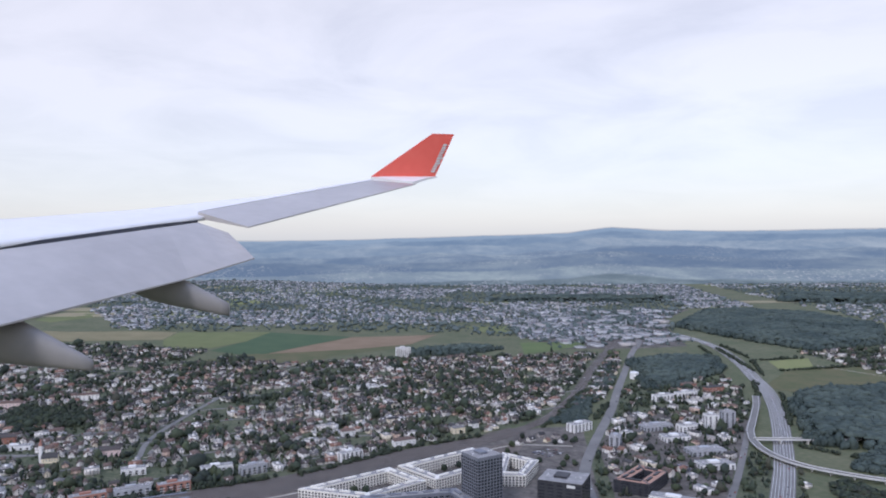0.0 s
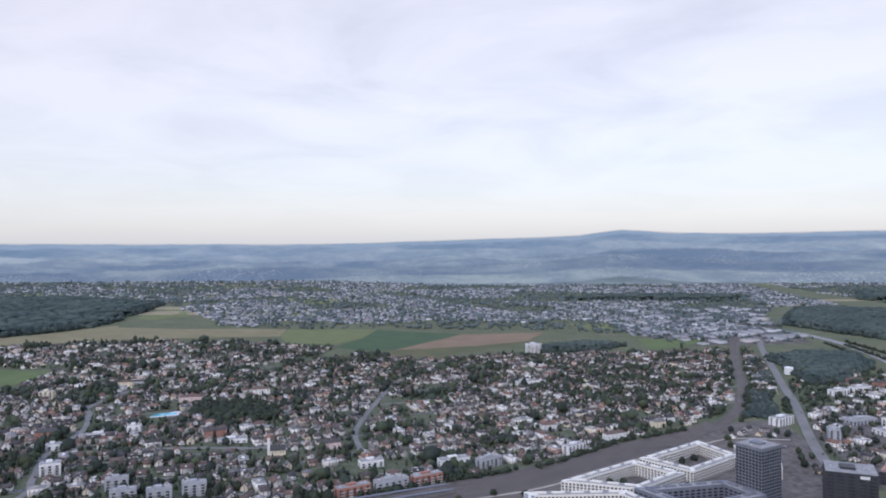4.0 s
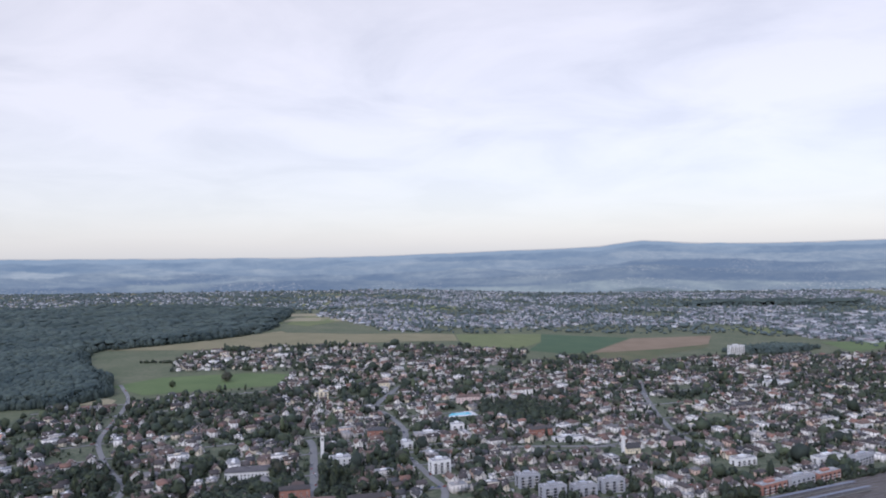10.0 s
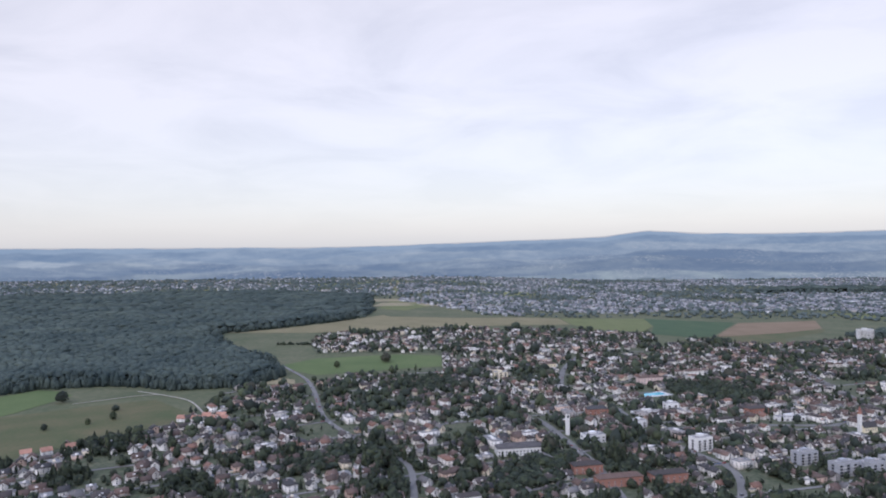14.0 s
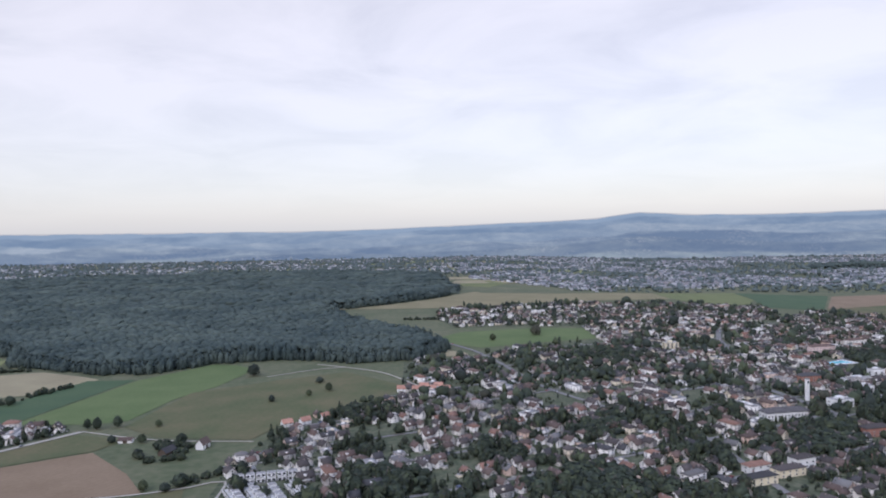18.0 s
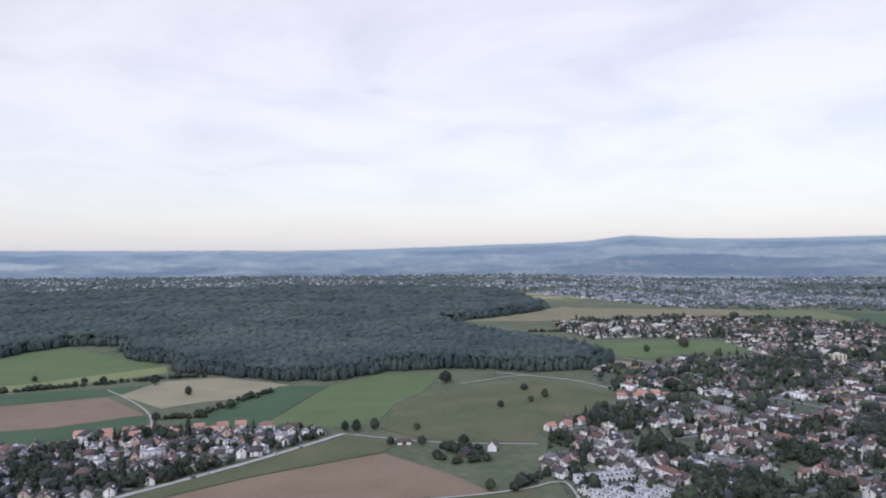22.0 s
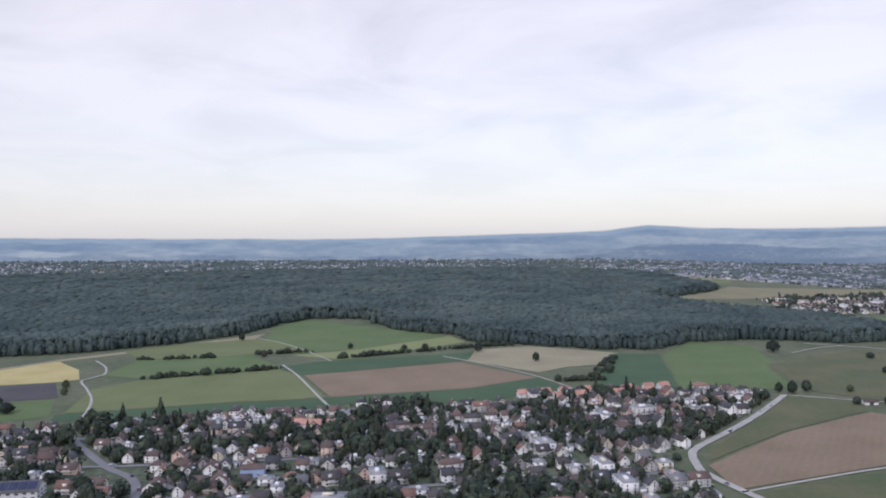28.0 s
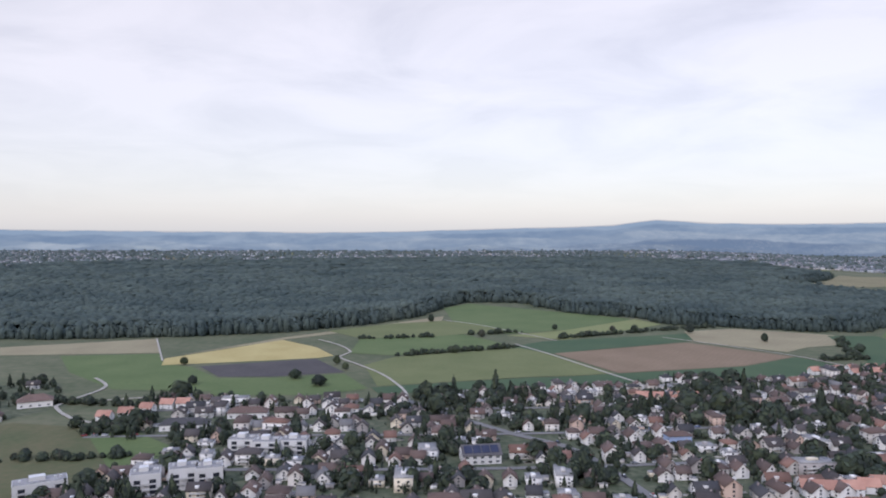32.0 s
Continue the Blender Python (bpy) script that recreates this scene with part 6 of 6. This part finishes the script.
material("gap_black", (0.01, 0.01, 0.012), (0.02, 0.02, 0.022), 0.5, 0.7, 3)


def out(px, py, d):
    """A place d metres out from the cabin window: steps right and up, in thousandths, for each metre out."""
    return pose(0, 0, 285, TILT, LEAN, TURN) @ Vector((d * px / 1000, d, d * py / 1000))


def sample(line, n):
    """n + 1 places along a line of points."""
    P = [Vector(p) for p in line]
    L = [0]
    for a, b in zip(P, P[1:]):
        L.append(L[-1] + (b - a).length)
    res = []
    for k in range(n + 1):
        s = L[-1] * k / n
        i = max(j for j in range(len(P) - 1) if L[j] <= s + 1e-6)
        res.append(P[i].lerp(P[i + 1], (s - L[i]) / max(L[i + 1] - L[i], 1e-6)))
    return res


def panel(front, back, thick_front, thick_back, camber=0.0, n=12, m=6):
    """A closed skin between two lines, thick at the front and thin at the back."""
    A, B = sample(front, n), sample(back, n)
    V, F = [], []
    for i in range(n + 1):
        for j in range(m + 1):
            s = j / m
            p = A[i].lerp(B[i], s)
            p.z += camber * 4 * s * (1 - s)
            V.append(p)
    w = (n + 1) * (m + 1)
    for i in range(n + 1):
        for j in range(m + 1):
            s = j / m
            V.append(V[i * (m + 1) + j] - Vector((0, 0, thick_front * (1 - s) + thick_back * s)))
    g = lambda i, j: i * (m + 1) + j
    for i in range(n):
        for j in range(m):
            q = (g(i, j), g(i, j + 1), g(i + 1, j + 1), g(i + 1, j))
            F += [q, tuple(w + k for k in reversed(q))]
        F += [(g(i, 0), g(i + 1, 0), w + g(i + 1, 0), w + g(i, 0)), (g(i + 1, m), g(i, m), w + g(i, m), w + g(i + 1, m))]
    for j in range(m):
        F += [(g(0, j + 1), g(0, j), w + g(0, j), w + g(0, j + 1)), (g(n, j), g(n, j + 1), w + g(n, j + 1), w + g(n, j))]
    return V, F


def canoe(a, b, radius, tail):
    """A flap track fairing: a slim body from a to b, round at the front and cut off at the tail."""
    ax = (b - a)
    side, up = Vector((-ax.y, ax.x, 0)).normalized(), Vector((0, 0, 1))
    V, F, n, m = [], [], 16, 20
    for i in range(n + 1):
        s = i / n
        r = radius * (math.sqrt(max(0.0, 1 - (1 - s / 0.45) ** 2)) if s < 0.45 else 1 - (1 - tail) * ((s - 0.45) / 0.55) ** 1.15)
        for k in range(m):
            t = 2 * math.pi * k / m
            # flat flanks under a rounded back
            c, d = math.cos(t), math.sin(t)
            V.append(a + ax * s + side * (math.copysign(abs(c) ** 0.7, c) * r * 0.6) + up * (d * r))
    for i in range(n):
        for k in range(m):
            F.append((i * m + k, i * m + (k + 1) % m, (i + 1) * m + (k + 1) % m, (i + 1) * m + k))
    F += [tuple(range(m - 1, -1, -1)), tuple(n * m + k for k in range(m))]
    return V, F


def shade_round(ob):
    ob.data.polygons.foreach_set("use_smooth", [True] * len(ob.data.polygons))
    return ob


wing = tagged(new("aircraft_wing"), "grey airliner wing with lowered flap and red winglet, in flight", "wing")
crest = [out(-720, 38, 14.5), out(-598, 40, 15.5), out(-415, 53, 19), out(-232, 72, 23.5), out(-97, 95, 27)]
hinge = [out(-720, -2, 12.0), out(-598, 7, 13.2), out(-491, 21, 15), out(-331, 43, 18)]
shade_round(part("wing_skin", *panel(crest[:4], hinge + [out(-262, 52, 20)], 0.5, 0.1, 0.05, 24, 8), "wing_paint", wing))
part("outer_skin", *panel([out(-331, 62, 20.3), crest[3], crest[4]], [out(-331, 51, 18.4), out(-200, 75, 22), out(-97, 93.5, 26.4)], 0.3, 0.06, 0.02, 14, 4), "wing_paint", wing)
part("aileron", *panel([out(-331, 50, 18.3), out(-97, 93, 26.3)], [out(-263, 30, 17.6), out(-37, 88, 26.5)], 0.16, 0.03, 0.0, 14, 3), "wing_metal", wing, "grey aileron at the trailing edge")
part("flap_gap", *panel([out(-720, -4, 12.1), out(-598, 5, 13.3), out(-331, 41, 18.1)], [out(-720, -12, 12.0), out(-598, -2, 13.1), out(-331, 37, 17.9)], 0.12, 0.12, 0.0, 10, 1), "gap_black", wing, "dark slot ahead of the flap")
part("flap", *panel([out(-720, -14, 11.8), out(-598, -1, 13.0), out(-331, 36, 17.8), out(-300, 25, 17.5)], [out(-720, -142, 9.4), out(-598, -102, 10.5), out(-340, -38, 15.3), out(-255, -12, 17)], 0.25, 0.03, 0.06, 20, 6), "wing_metal", wing, "lowered grey landing flap with worn paint")
part("flap_tip", *panel([out(-331, 36, 17.8), out(-290, 22, 17.6)], [out(-320, -33, 15.7), out(-255, -12, 17)], 0.05, 0.02, 0.0, 4, 3), "wing_metal", wing)
for a, b, r, t in ((out(-470, -18, 15.3), out(-289, -82, 15.3), 0.37, 0.36), (out(-745, -72, 11.2), out(-474, -157, 11.2), 0.44, 0.2)):
    shade_round(part("flap_track_fairing", *canoe(a, b, r, t), "fairing_grey", wing, "rounded grey fairing under the flap"))
q = [out(-97, 98, 27), out(-14, 156, 27.6), out(15, 155, 28.3), out(-11, 97, 27.9), out(-34, 92, 27.3)]
eye = pose(0, 0, 285, TILT, LEAN, TURN).translation
nrm = (q[1] - q[0]).cross(q[3] - q[0])
q = [eye + (p - eye) * (nrm.dot(q[0] - eye) / nrm.dot(p - eye)) for p in q]
part("winglet_root", *panel([out(-97, 97.5, 27), out(-70, 94, 26.9), out(-40, 91, 26.9)], [out(-60, 98, 27.6), out(-34, 98, 27.6), out(-8, 98, 27.8)], 0.12, 0.04, 0.03, 8, 3), "wing_paint", wing, "pale fillet under the winglet")
fin = part("winglet", q + [p + Vector((-0.05, 0.16, 0)) for p in q], [(4, 3, 2, 1, 0), (5, 6, 7, 8, 9)] + [(i, (i + 1) % 5, 5 + (i + 1) % 5, 5 + i) for i in range(5)], "winglet_red", wing, "upswept red winglet with white lettering bars")
for k in range(11):
    s, e = k / 11 + 0.012, (k + 1) / 11 - 0.012
    lo, hi, wide = out(-17, 103, 27.55), out(1, 142, 27.95), out(8, 0, 27) - out(0, 0, 27)
    a, b = lo.lerp(hi, s), lo.lerp(hi, e)
    a, b, w0 = (eye + (p - eye) * (nrm.dot(q[0] - eye) / nrm.dot(p - eye)) for p in (a, b, a + wide))
    off = Vector((0.0, -0.03, 0))
    w = (w0 - a) * (1.0 if k in (3, 5) else 0.7)
    part("lettering_bar", [a + off, a + w + off, b + w + off, b + off], [(0, 1, 2, 3)], "road_paint", fin)

# lay the whole plan out at its scale
for ob in list(scene.objects):
    if ob.parent is None and ob.type in {"MESH", "EMPTY"}:
        ob.matrix_basis = Matrix.Scale(SCALE, 4) @ ob.matrix_basis
